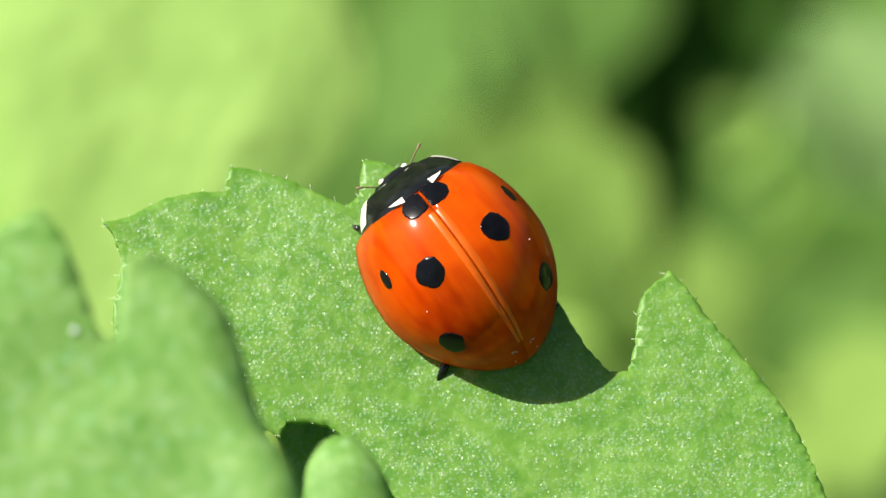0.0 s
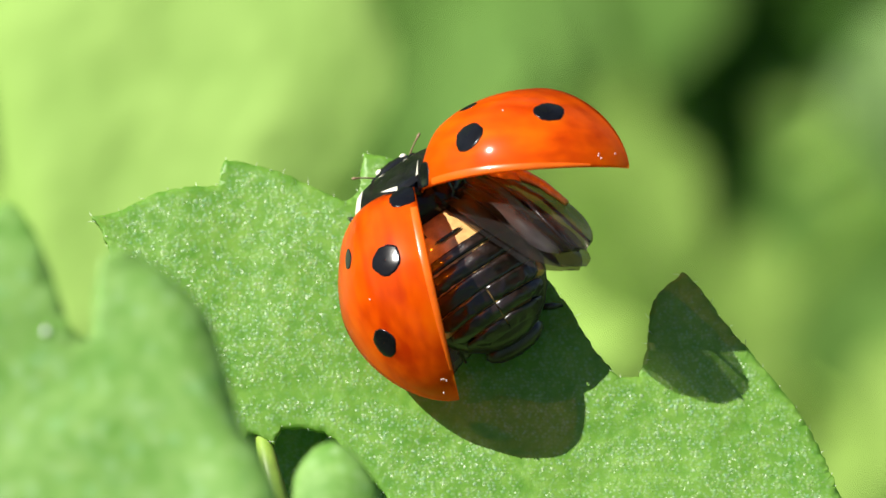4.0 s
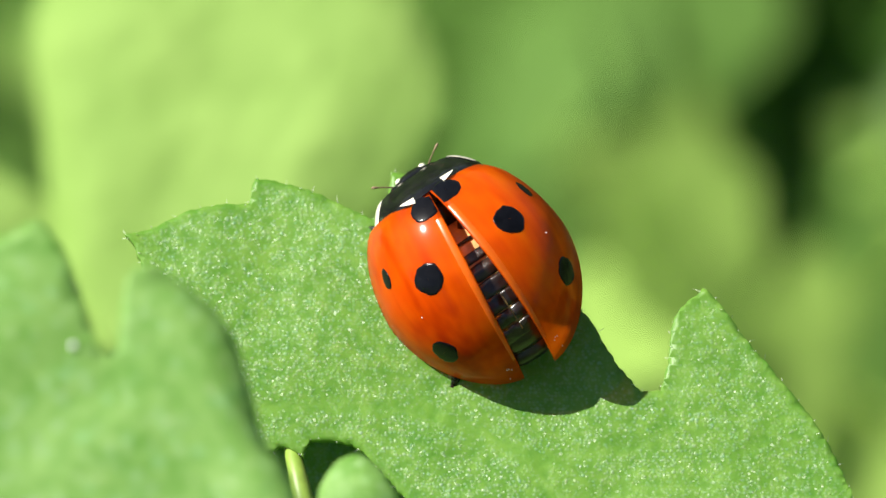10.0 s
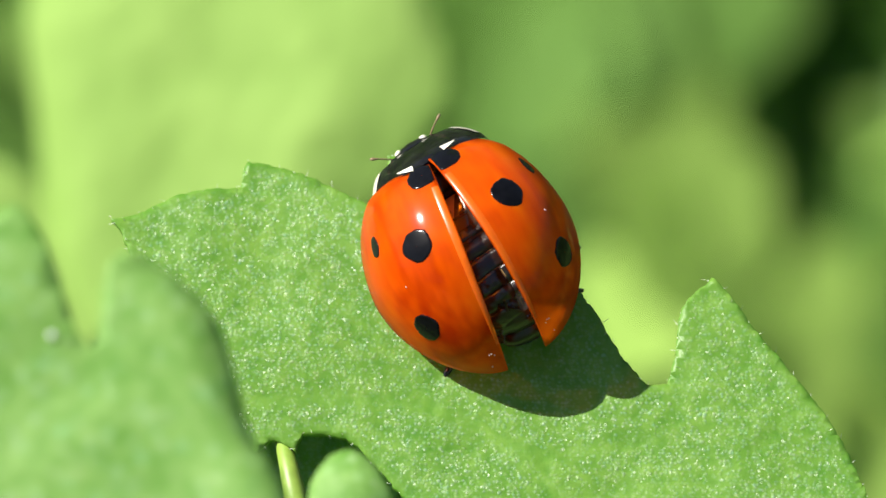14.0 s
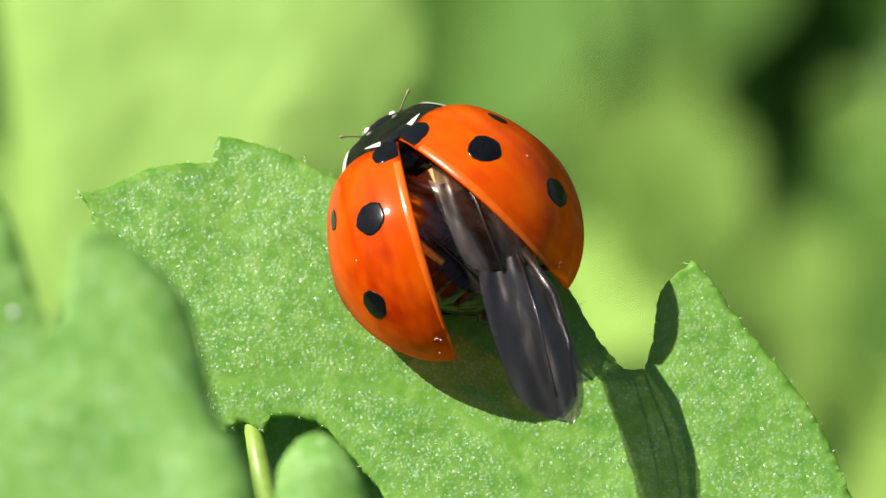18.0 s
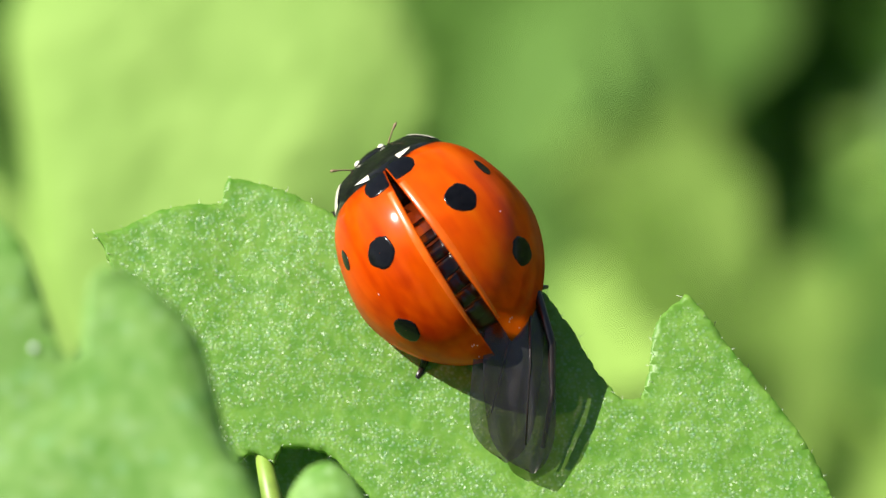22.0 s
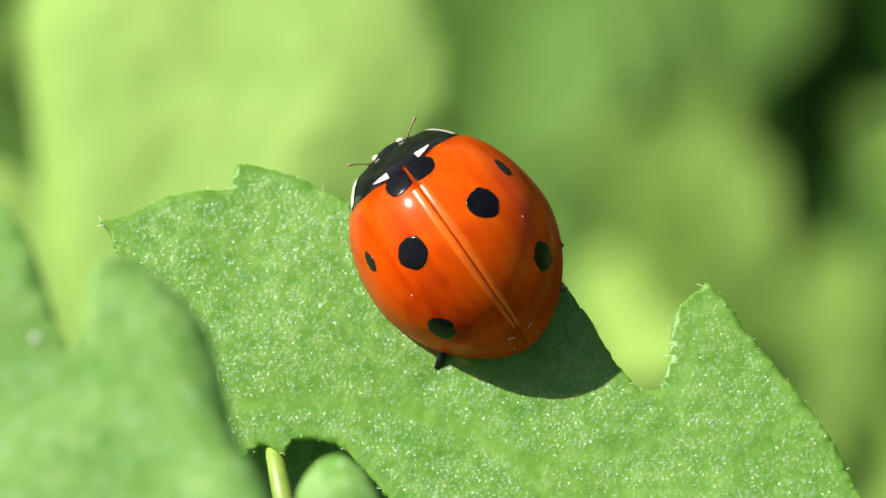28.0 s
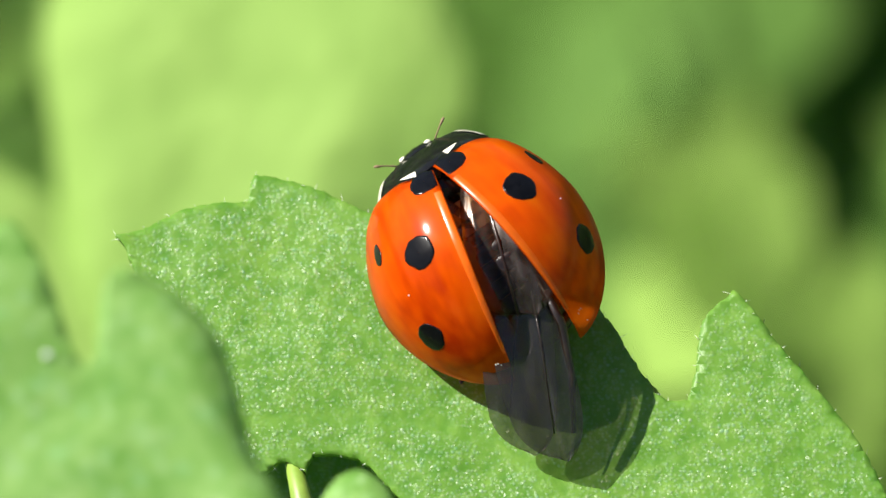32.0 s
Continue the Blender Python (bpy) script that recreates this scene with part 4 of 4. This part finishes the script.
# ---------------------------------------------------------------- movement
# seconds, place on the leaf (mm), pitch, roll and heading (degrees)
BODY = [
    (0.0, 0.421, -0.630, 5.31, -3.08, 35.75),
    (0.5, 0.472, -0.693, 5.49, -3.17, 35.91),
    (1.0, 0.532, -0.746, 5.78, -3.32, 36.02),
    (1.5, 0.571, -0.769, 5.77, -3.64, 36.82),
    (2.0, 0.594, -0.795, 5.68, -3.59, 36.41),
    (2.5, 0.573, -0.802, 5.32, -3.54, 35.50),
    (3.5, 0.385, -0.632, 5.11, -3.89, 34.87),
    (4.5, 0.255, -0.484, 5.00, -4.28, 34.51),
    (5.0, 0.420, -0.578, 4.98, -4.44, 34.29),
    (5.5, 0.384, -0.613, 4.47, -4.28, 34.01),
    (6.0, 0.314, -0.555, 3.97, -4.12, 33.73),
    (6.5, 0.278, -0.485, 4.04, -4.23, 34.22),
    (7.0, 0.234, -0.399, 4.11, -4.35, 34.71),
    (7.5, 0.135, -0.243, 3.90, -4.49, 34.56),
    (8.0, 0.126, -0.039, 3.69, -4.61, 34.40),
    (8.5, 0.068, -0.018, 3.60, -4.75, 34.48),
    (9.0, 0.048, -0.150, 3.53, -4.89, 34.56),
    (9.5, 0.104, -0.207, 3.44, -5.01, 34.62),
    (10.0, 0.100, -0.251, 3.38, -5.13, 34.68),
    (10.5, 0.154, -0.134, 2.94, -4.31, 33.93),
    (11.0, 0.073, -0.011, 2.30, -3.65, 33.37),
    (11.5, -0.022, -0.037, 2.28, -3.66, 33.74),
    (12.0, 0.023, -0.059, 2.50, -3.50, 33.90),
    (12.5, 0.084, -0.017, 1.98, -4.20, 34.08),
    (13.0, 0.144, 0.024, 1.48, -4.90, 34.26),
    (13.5, 0.143, 0.046, 1.40, -4.83, 34.08),
    (14.0, 0.139, 0.068, 1.32, -4.75, 33.89),
    (14.5, 0.147, 0.049, 1.42, -4.82, 34.08),
    (15.5, 0.010, 0.090, 0.68, -5.66, 35.34),
    (16.5, -0.030, 0.090, 0.87, -5.82, 35.73),
    (17.0, -0.066, 0.162, 0.95, -5.90, 35.95),
    (17.5, 0.037, 0.151, 0.94, -5.91, 35.70),
    (18.0, 0.087, 0.123, 0.89, -5.94, 35.49),
    (18.5, 0.049, 0.159, 0.85, -5.97, 35.55),
    (19.0, 0.020, 0.208, 0.81, -6.01, 35.61),
    (19.5, 0.006, 0.261, 0.80, -6.13, 36.04),
    (20.0, 0.017, 0.331, 0.80, -6.25, 36.47),
    (20.5, 0.008, 0.446, 0.55, -6.10, 36.23),
    (21.0, 0.003, 0.453, 0.33, -5.95, 35.96),
    (21.5, -0.021, 0.464, 0.15, -6.17, 36.52),
    (22.0, -0.235, 0.413, -0.24, -6.55, 37.26),
    (22.5, -0.400, 0.326, -0.29, -6.66, 37.21),
    (23.0, -0.373, 0.312, -0.11, -6.58, 36.94),
    (23.5, -0.347, 0.313, 0.11, -7.06, 37.54),
    (24.0, -0.224, 0.357, -0.74, -8.97, 37.98),
    (24.5, -0.238, 0.340, -0.69, -8.96, 37.73),
    (25.0, -0.196, 0.331, -0.64, -8.86, 37.39),
    (25.5, -0.170, 0.326, -0.64, -8.83, 37.26),
    (26.5, -0.157, 0.222, -0.16, -8.46, 36.49),
    (27.5, -0.136, 0.114, 0.44, -8.04, 35.79),
    (28.0, -0.128, 0.121, 1.09, -7.79, 35.74),
    (28.5, -0.224, 0.154, 1.58, -7.57, 35.20),
    (29.0, -0.214, 0.135, 1.88, -7.61, 35.08),
    (29.5, -0.099, 0.090, 2.67, -7.79, 36.10),
    (30.0, -0.068, 0.015, 3.30, -7.74, 36.13),
    (30.5, -0.073, -0.014, 3.12, -7.67, 35.94),
    (31.0, -0.106, -0.007, 2.68, -7.72, 35.65),
    (31.5, 0.070, 0.075, 1.61, -6.53, 36.41),
    (32.0, 0.046, 0.305, 0.61, -6.48, 35.34),
]
# seconds, swing outward, lift (negative raises the tail end) and roll of each wing case (degrees)
CASE_RIGHT = [
    (0.0, 0.0, 0.0, 0.0),
    (2.5, 0.0, 0.0, 0.0),
    (3.6, 0.8, 1.3, 1.2),
    (3.9, 51.1, -38.4, -6.5),
    (4.5, 64.7, -40.2, -0.4),
    (5.0, 53.7, -19.6, -0.8),
    (5.5, 53.8, -28.8, 1.4),
    (6.0, 35.6, -24.8, 0.4),
    (6.5, 5.4, -11.8, 3.3),
    (7.0, 5.1, -6.9, 3.3),
    (7.5, 3.5, -7.2, 2.3),
    (8.0, 5.6, -11.6, 9.9),
    (8.1, 6.7, -11.7, 7.8),
    (8.3, 41.6, -24.6, 2.6),
    (8.4, 23.6, -16.5, 4.4),
    (8.5, 7.2, -11.6, 9.3),
    (8.6, 2.5, -2.3, 4.2),
    (9.0, 1.1, -2.5, 2.6),
    (9.5, 6.2, -2.2, 1.4),
    (10.0, 3.9, -4.8, 2.9),
    (10.4, -0.7, -23.6, 1.7),
    (10.5, 23.3, -26.8, -7.1),
    (10.6, 54.2, -46.4, 1.0),
    (10.7, 67.7, -56.6, 4.0),
    (11.0, 64.0, -35.6, -0.4),
    (11.3, 60.4, -38.9, -2.3),
    (11.4, 16.8, -28.2, 0.5),
    (11.5, 13.4, -26.5, 1.3),
    (12.0, 22.2, -17.8, 5.2),
    (12.5, 22.8, -16.8, 3.5),
    (13.0, 5.5, -8.8, 3.0),
    (13.5, 0.2, -7.8, 1.7),
    (14.0, 0.8, -6.9, 4.3),
    (14.5, 0.6, -8.1, 6.9),
    (15.5, 0.8, -4.5, 4.0),
    (16.5, 0.5, -1.2, 1.5),
    (16.7, 0.8, -3.5, 2.0),
    (16.8, 7.3, -24.7, -4.9),
    (16.9, 36.9, -23.1, 4.3),
    (17.0, 23.7, -17.7, 1.4),
    (17.5, 26.4, -16.3, -0.3),
    (18.0, 14.4, -10.5, 1.5),
    (18.5, 2.7, -3.7, 2.1),
    (19.0, 2.0, -4.0, 4.4),
    (20.0, 3.3, -3.1, 4.3),
    (20.5, -0.9, -8.6, 5.8),
    (21.0, -1.6, -5.2, 7.3),
    (21.5, -3.4, -4.4, -0.3),
    (22.0, -0.6, -6.3, -0.6),
    (23.0, 2.8, -4.7, -0.7),
    (23.5, -0.9, -0.2, -1.6),
    (24.0, 0.0, 0.0, 0.0),
    (28.0, 0.0, 0.0, 0.0),
    (31.3, -0.2, -1.3, 0.4),
    (31.5, 5.7, -3.5, 2.9),
    (32.0, 8.0, -6.3, 6.2),
]
CASE_LEFT = [
    (0.0, 0.0, 0.0, 0.0),
    (2.5, 0.0, 0.0, 0.0),
    (3.6, -0.1, -2.4, -0.7),
    (3.9, 21.8, -13.0, 1.1),
    (4.5, 25.1, -15.4, 4.5),
    (5.0, 29.2, -4.8, -0.4),
    (5.5, 33.8, -0.5, -1.9),
    (6.0, 22.7, -4.0, 0.9),
    (6.5, 14.1, -3.1, 1.0),
    (7.0, 11.6, 0.0, 0.7),
    (7.5, 10.3, 0.8, 0.6),
    (8.0, 11.2, -4.4, -3.4),
    (8.5, 9.9, -9.0, -0.9),
    (9.0, 9.5, -4.0, 0.9),
    (9.5, 22.7, -13.4, -0.0),
    (10.0, 6.9, 2.1, 1.1),
    (10.4, 9.0, 3.2, 2.7),
    (10.5, 18.4, 2.0, 6.8),
    (11.0, 37.4, -10.9, 2.4),
    (11.5, 17.4, -7.6, -0.5),
    (12.0, 32.5, -15.1, 1.7),
    (12.5, 28.4, -12.0, -0.6),
    (13.0, 18.5, -5.6, -1.1),
    (13.5, 14.6, -6.2, -0.0),
    (14.0, 11.9, -4.3, -1.3),
    (14.5, 10.7, -4.7, -3.0),
    (15.5, 7.5, -2.8, -1.0),
    (16.5, 2.3, -0.8, 0.5),
    (16.7, 6.0, -2.0, 1.0),
    (17.0, 18.5, -11.4, 6.5),
    (17.5, 26.2, -14.8, 6.0),
    (18.0, 20.3, -11.9, 1.9),
    (18.5, 13.7, -4.9, 1.6),
    (19.0, 9.6, -2.6, 1.3),
    (19.5, 7.1, -2.6, -0.5),
    (20.0, 4.5, -3.0, -2.0),
    (20.5, 5.8, -9.5, -2.1),
    (21.0, 6.0, -5.9, -2.3),
    (21.5, 24.3, -12.4, 11.7),
    (22.0, 7.9, -5.7, 5.4),
    (22.5, 3.1, -5.6, 5.2),
    (23.0, 12.6, -13.9, 11.1),
    (23.5, -0.3, 0.2, 4.7),
    (24.0, 0.0, 0.0, 0.0),
    (28.0, 0.0, 0.0, 0.0),
    (31.3, 0.3, 2.2, 1.1),
    (31.5, 23.8, -3.2, -1.1),
    (32.0, 13.5, -6.2, -1.8),
]
# seconds, swing outward, lift and roll of the inner half (degrees); reach of the outer half past its fold (mm), its bend, swing and the spread of its two folds
WING_RIGHT = [
    (0.0, -12, 12, 0, -0.5, 0, 0), (3.6, -12, 12, 0, -0.5, 0, 0), (3.9, 18, -30, 40, -0.5, 0, 0), (5.0, 22, -31, 44, -0.5, 0, 0), (5.5, 17, -31, 40, -0.5, 0, 0),
    (6.0, -4, -26, 18, -0.5, 0, 0), (6.4, -31, -29, 8, -0.5, 0, 0), (8.0, -31, -29, 8, -0.5, 0, 0), (8.15, -10, -26, 0, -0.5, 0, 0), (8.3, 8, -22, 0, -0.5, 0, 0),
    (8.45, -10, -2, 0, -0.5, 0, 0), (8.6, -13, 12, 0, -0.5, 0, 0), (10.4, -12, 12, 0, -0.5, 0, 0), (10.5, 8, -10, 0, -0.5, 0, 0), (10.6, 22, -26, 46, -0.5, 0, 0),
    (11.3, 20, -25, 48, -0.5, 0, 0), (11.4, -4, -12, 6, -0.5, 0, 0), (12.0, 7, -13, 8, -0.5, 0, 0), (12.5, 2, -14, 10, -0.5, 0, 0), (13.0, -18, -8, 0, -0.5, 0, 0),
    (14.0, -16, -4, 0, -0.5, 0, 0), (16.0, -12, 12, 0, -0.5, 0, 0), (16.7, -12, 12, 0, -0.5, 0, 0), (16.9, 4, -15.5, -9, 4.3, -1, -9, 13), (17.0, 2.5, -15.5, -9, 4.4, -1, -9, 13), (17.5, 5, -15.5, -6, 3.4, 0, -8, 13),
    (18.0, -4.5, -13.5, 22, 3.9, -9.5, -7, 1), (18.3, -8, -6, 18, 4.0, -6, -12, 1), (18.6, -12, 4, 15, 4.1, 0, -16, 1), (19.0, -14, 8.5, 12.5, 4.1, 1, -18.5, 1),
    (20.0, -11.5, 12.5, 30, 4.15, 2, -21, 1), (21.0, -2, 8.5, 18.5, 4.4, -3, -45, 3.5), (22.0, 0, 8.5, 15, 4.4, -7.5, -36.5, 9),
    (23.0, 4, 10, 1, 3.9, 14, -36.5, 7), (23.5, 0, 13, 2, 3.4, 14, -25, 5), (24.0, -2.5, 17, 3, 3.0, 17, -17, 2.5), (25.0, -2.5, 17, 3, 2.5, 17, -15.5, 2.5),
    (25.5, -5, 15.5, 3, 1.9, 12, -12, 2), (26.8, -11, 12, 4, -0.5, 0, 0), (27.4, -12, 12, 0, -0.5, 0, 0), (31.3, -12, 12, 0, -0.5, 0, 0),
    (31.5, -11, 7, 0, -0.5, 0, -4), (32.0, -15, -6, 6, 3.4, -21.5, -10, 11),
]
WING_LEFT = [
    (0.0, -12, 12, 0, -0.5, 0, 0), (3.6, -12, 12, 0, -0.5, 0, 0), (4.2, 20, 12, 0, -0.5, 0, 0), (5.5, 24, 12, 0, -0.5, 0, 0), (6.0, 23, 12, 0, -0.5, 0, 0),
    (7.0, 12, 14, 0, 0.2, 0, 0), (8.0, 10, 14, 0, 0.2, 0, 0), (9.0, -12, 12, 0, -0.5, 0, 0), (10.4, -12, 12, 0, -0.5, 0, 0), (10.6, 12, -4, 0, -0.5, 0, 0),
    (11.3, 12, -4, 0, -0.5, 0, 0), (11.5, 8, 6, 0, -0.5, 0, 0), (12.0, 24, 8, 0, -0.5, 0, 0), (12.6, 20, 6, 0, -0.5, 0, 0), (13.0, 4, 4, 0, -0.5, 0, 0), (16.7, -12, 12, 0, -0.5, 0, 0), (16.9, -18, -14, 0, 1.5, 0, 0),
    (17.1, -18, -14, 0, 1.3, 0, 0), (17.5, -18, -14, 0, -0.5, 0, 0), (18.0, -15, -8, 0, -0.5, 0, 0), (18.5, -12, 12, 0, -0.5, 0, 0), (31.3, -12, 12, 0, -0.5, 0, 0), (31.5, 3, -3, 4, 0.2, 0, 0), (31.7, 3, -3, 4, 0.2, 0, 0), (32.0, -4, 0, 4, 0.0, 0, 0),
]


def case_rows(rows, side):
    out = []
    for t, yaw, lift, roll in rows:
        turn = Matrix.Rotation(radians(yaw * side), 4, "Z") @ Matrix.Rotation(radians(lift), 4, "X") @ Matrix.Rotation(radians(roll * side), 4, "Y")
        out.append((t, Matrix.Translation(mm(0.5 * side, 2.1, 2.7)) @ turn))
    if rows[-1][0] < 32.0:
        out.append((32.0, out[-1][1]))
    return out


def wing_rows(rows, side):
    inner, front, rear = [], [], []
    for t, yaw, lift, roll, reach, bend, swing, *fan in rows:
        turn = Matrix.Rotation(radians(yaw * side), 4, "Z") @ Matrix.Rotation(radians(lift), 4, "X") @ Matrix.Rotation(radians(roll * side), 4, "Y")
        shrug = 0.7 * max(0.0, min(1.0, (-lift - 20) / 12)) * max(0.0, min(1.0, (yaw + 12) / 10))  # the wing's root moves out as it is raised
        inner.append((t, Matrix.Translation(mm((WING_ROOT[0] + shrug) * side, *WING_ROOT[1:])) @ turn))
        spread = fan[0] if fan else 0
        for out, share, under in ((front, 0.4, 0.1), (rear, -0.6, 0.2)):
            out.append((t, Matrix.Translation(mm(0, -reach, -under * (1 + 2.5 * max(0, -reach)) - 0.36 * (max(0, reach) / WING_IN) ** 2 - 0.9 * max(0, -reach))) @ Matrix.Rotation(radians((swing + share * spread) * side), 4, "Z")
                        @ Matrix.Rotation(radians(-bend), 4, "X")))
    return inner, front, rear


def motions():
    walk(ladybird, [(t, BLADE @ pose(x * MM, y * MM, 0, pitch, roll, turn)) for t, x, y, pitch, roll, turn in BODY])
    walk(case_right, case_rows(CASE_RIGHT, 1))
    walk(case_left, case_rows(CASE_LEFT, -1))
    for rows, side, pieces in ((WING_RIGHT, 1, (wing_right, tip_right, fold_right)), (WING_LEFT, -1, (wing_left, tip_left, fold_left))):
        for piece, keys in zip(pieces, wing_rows(rows, side)):
            walk(piece, keys)


motions()
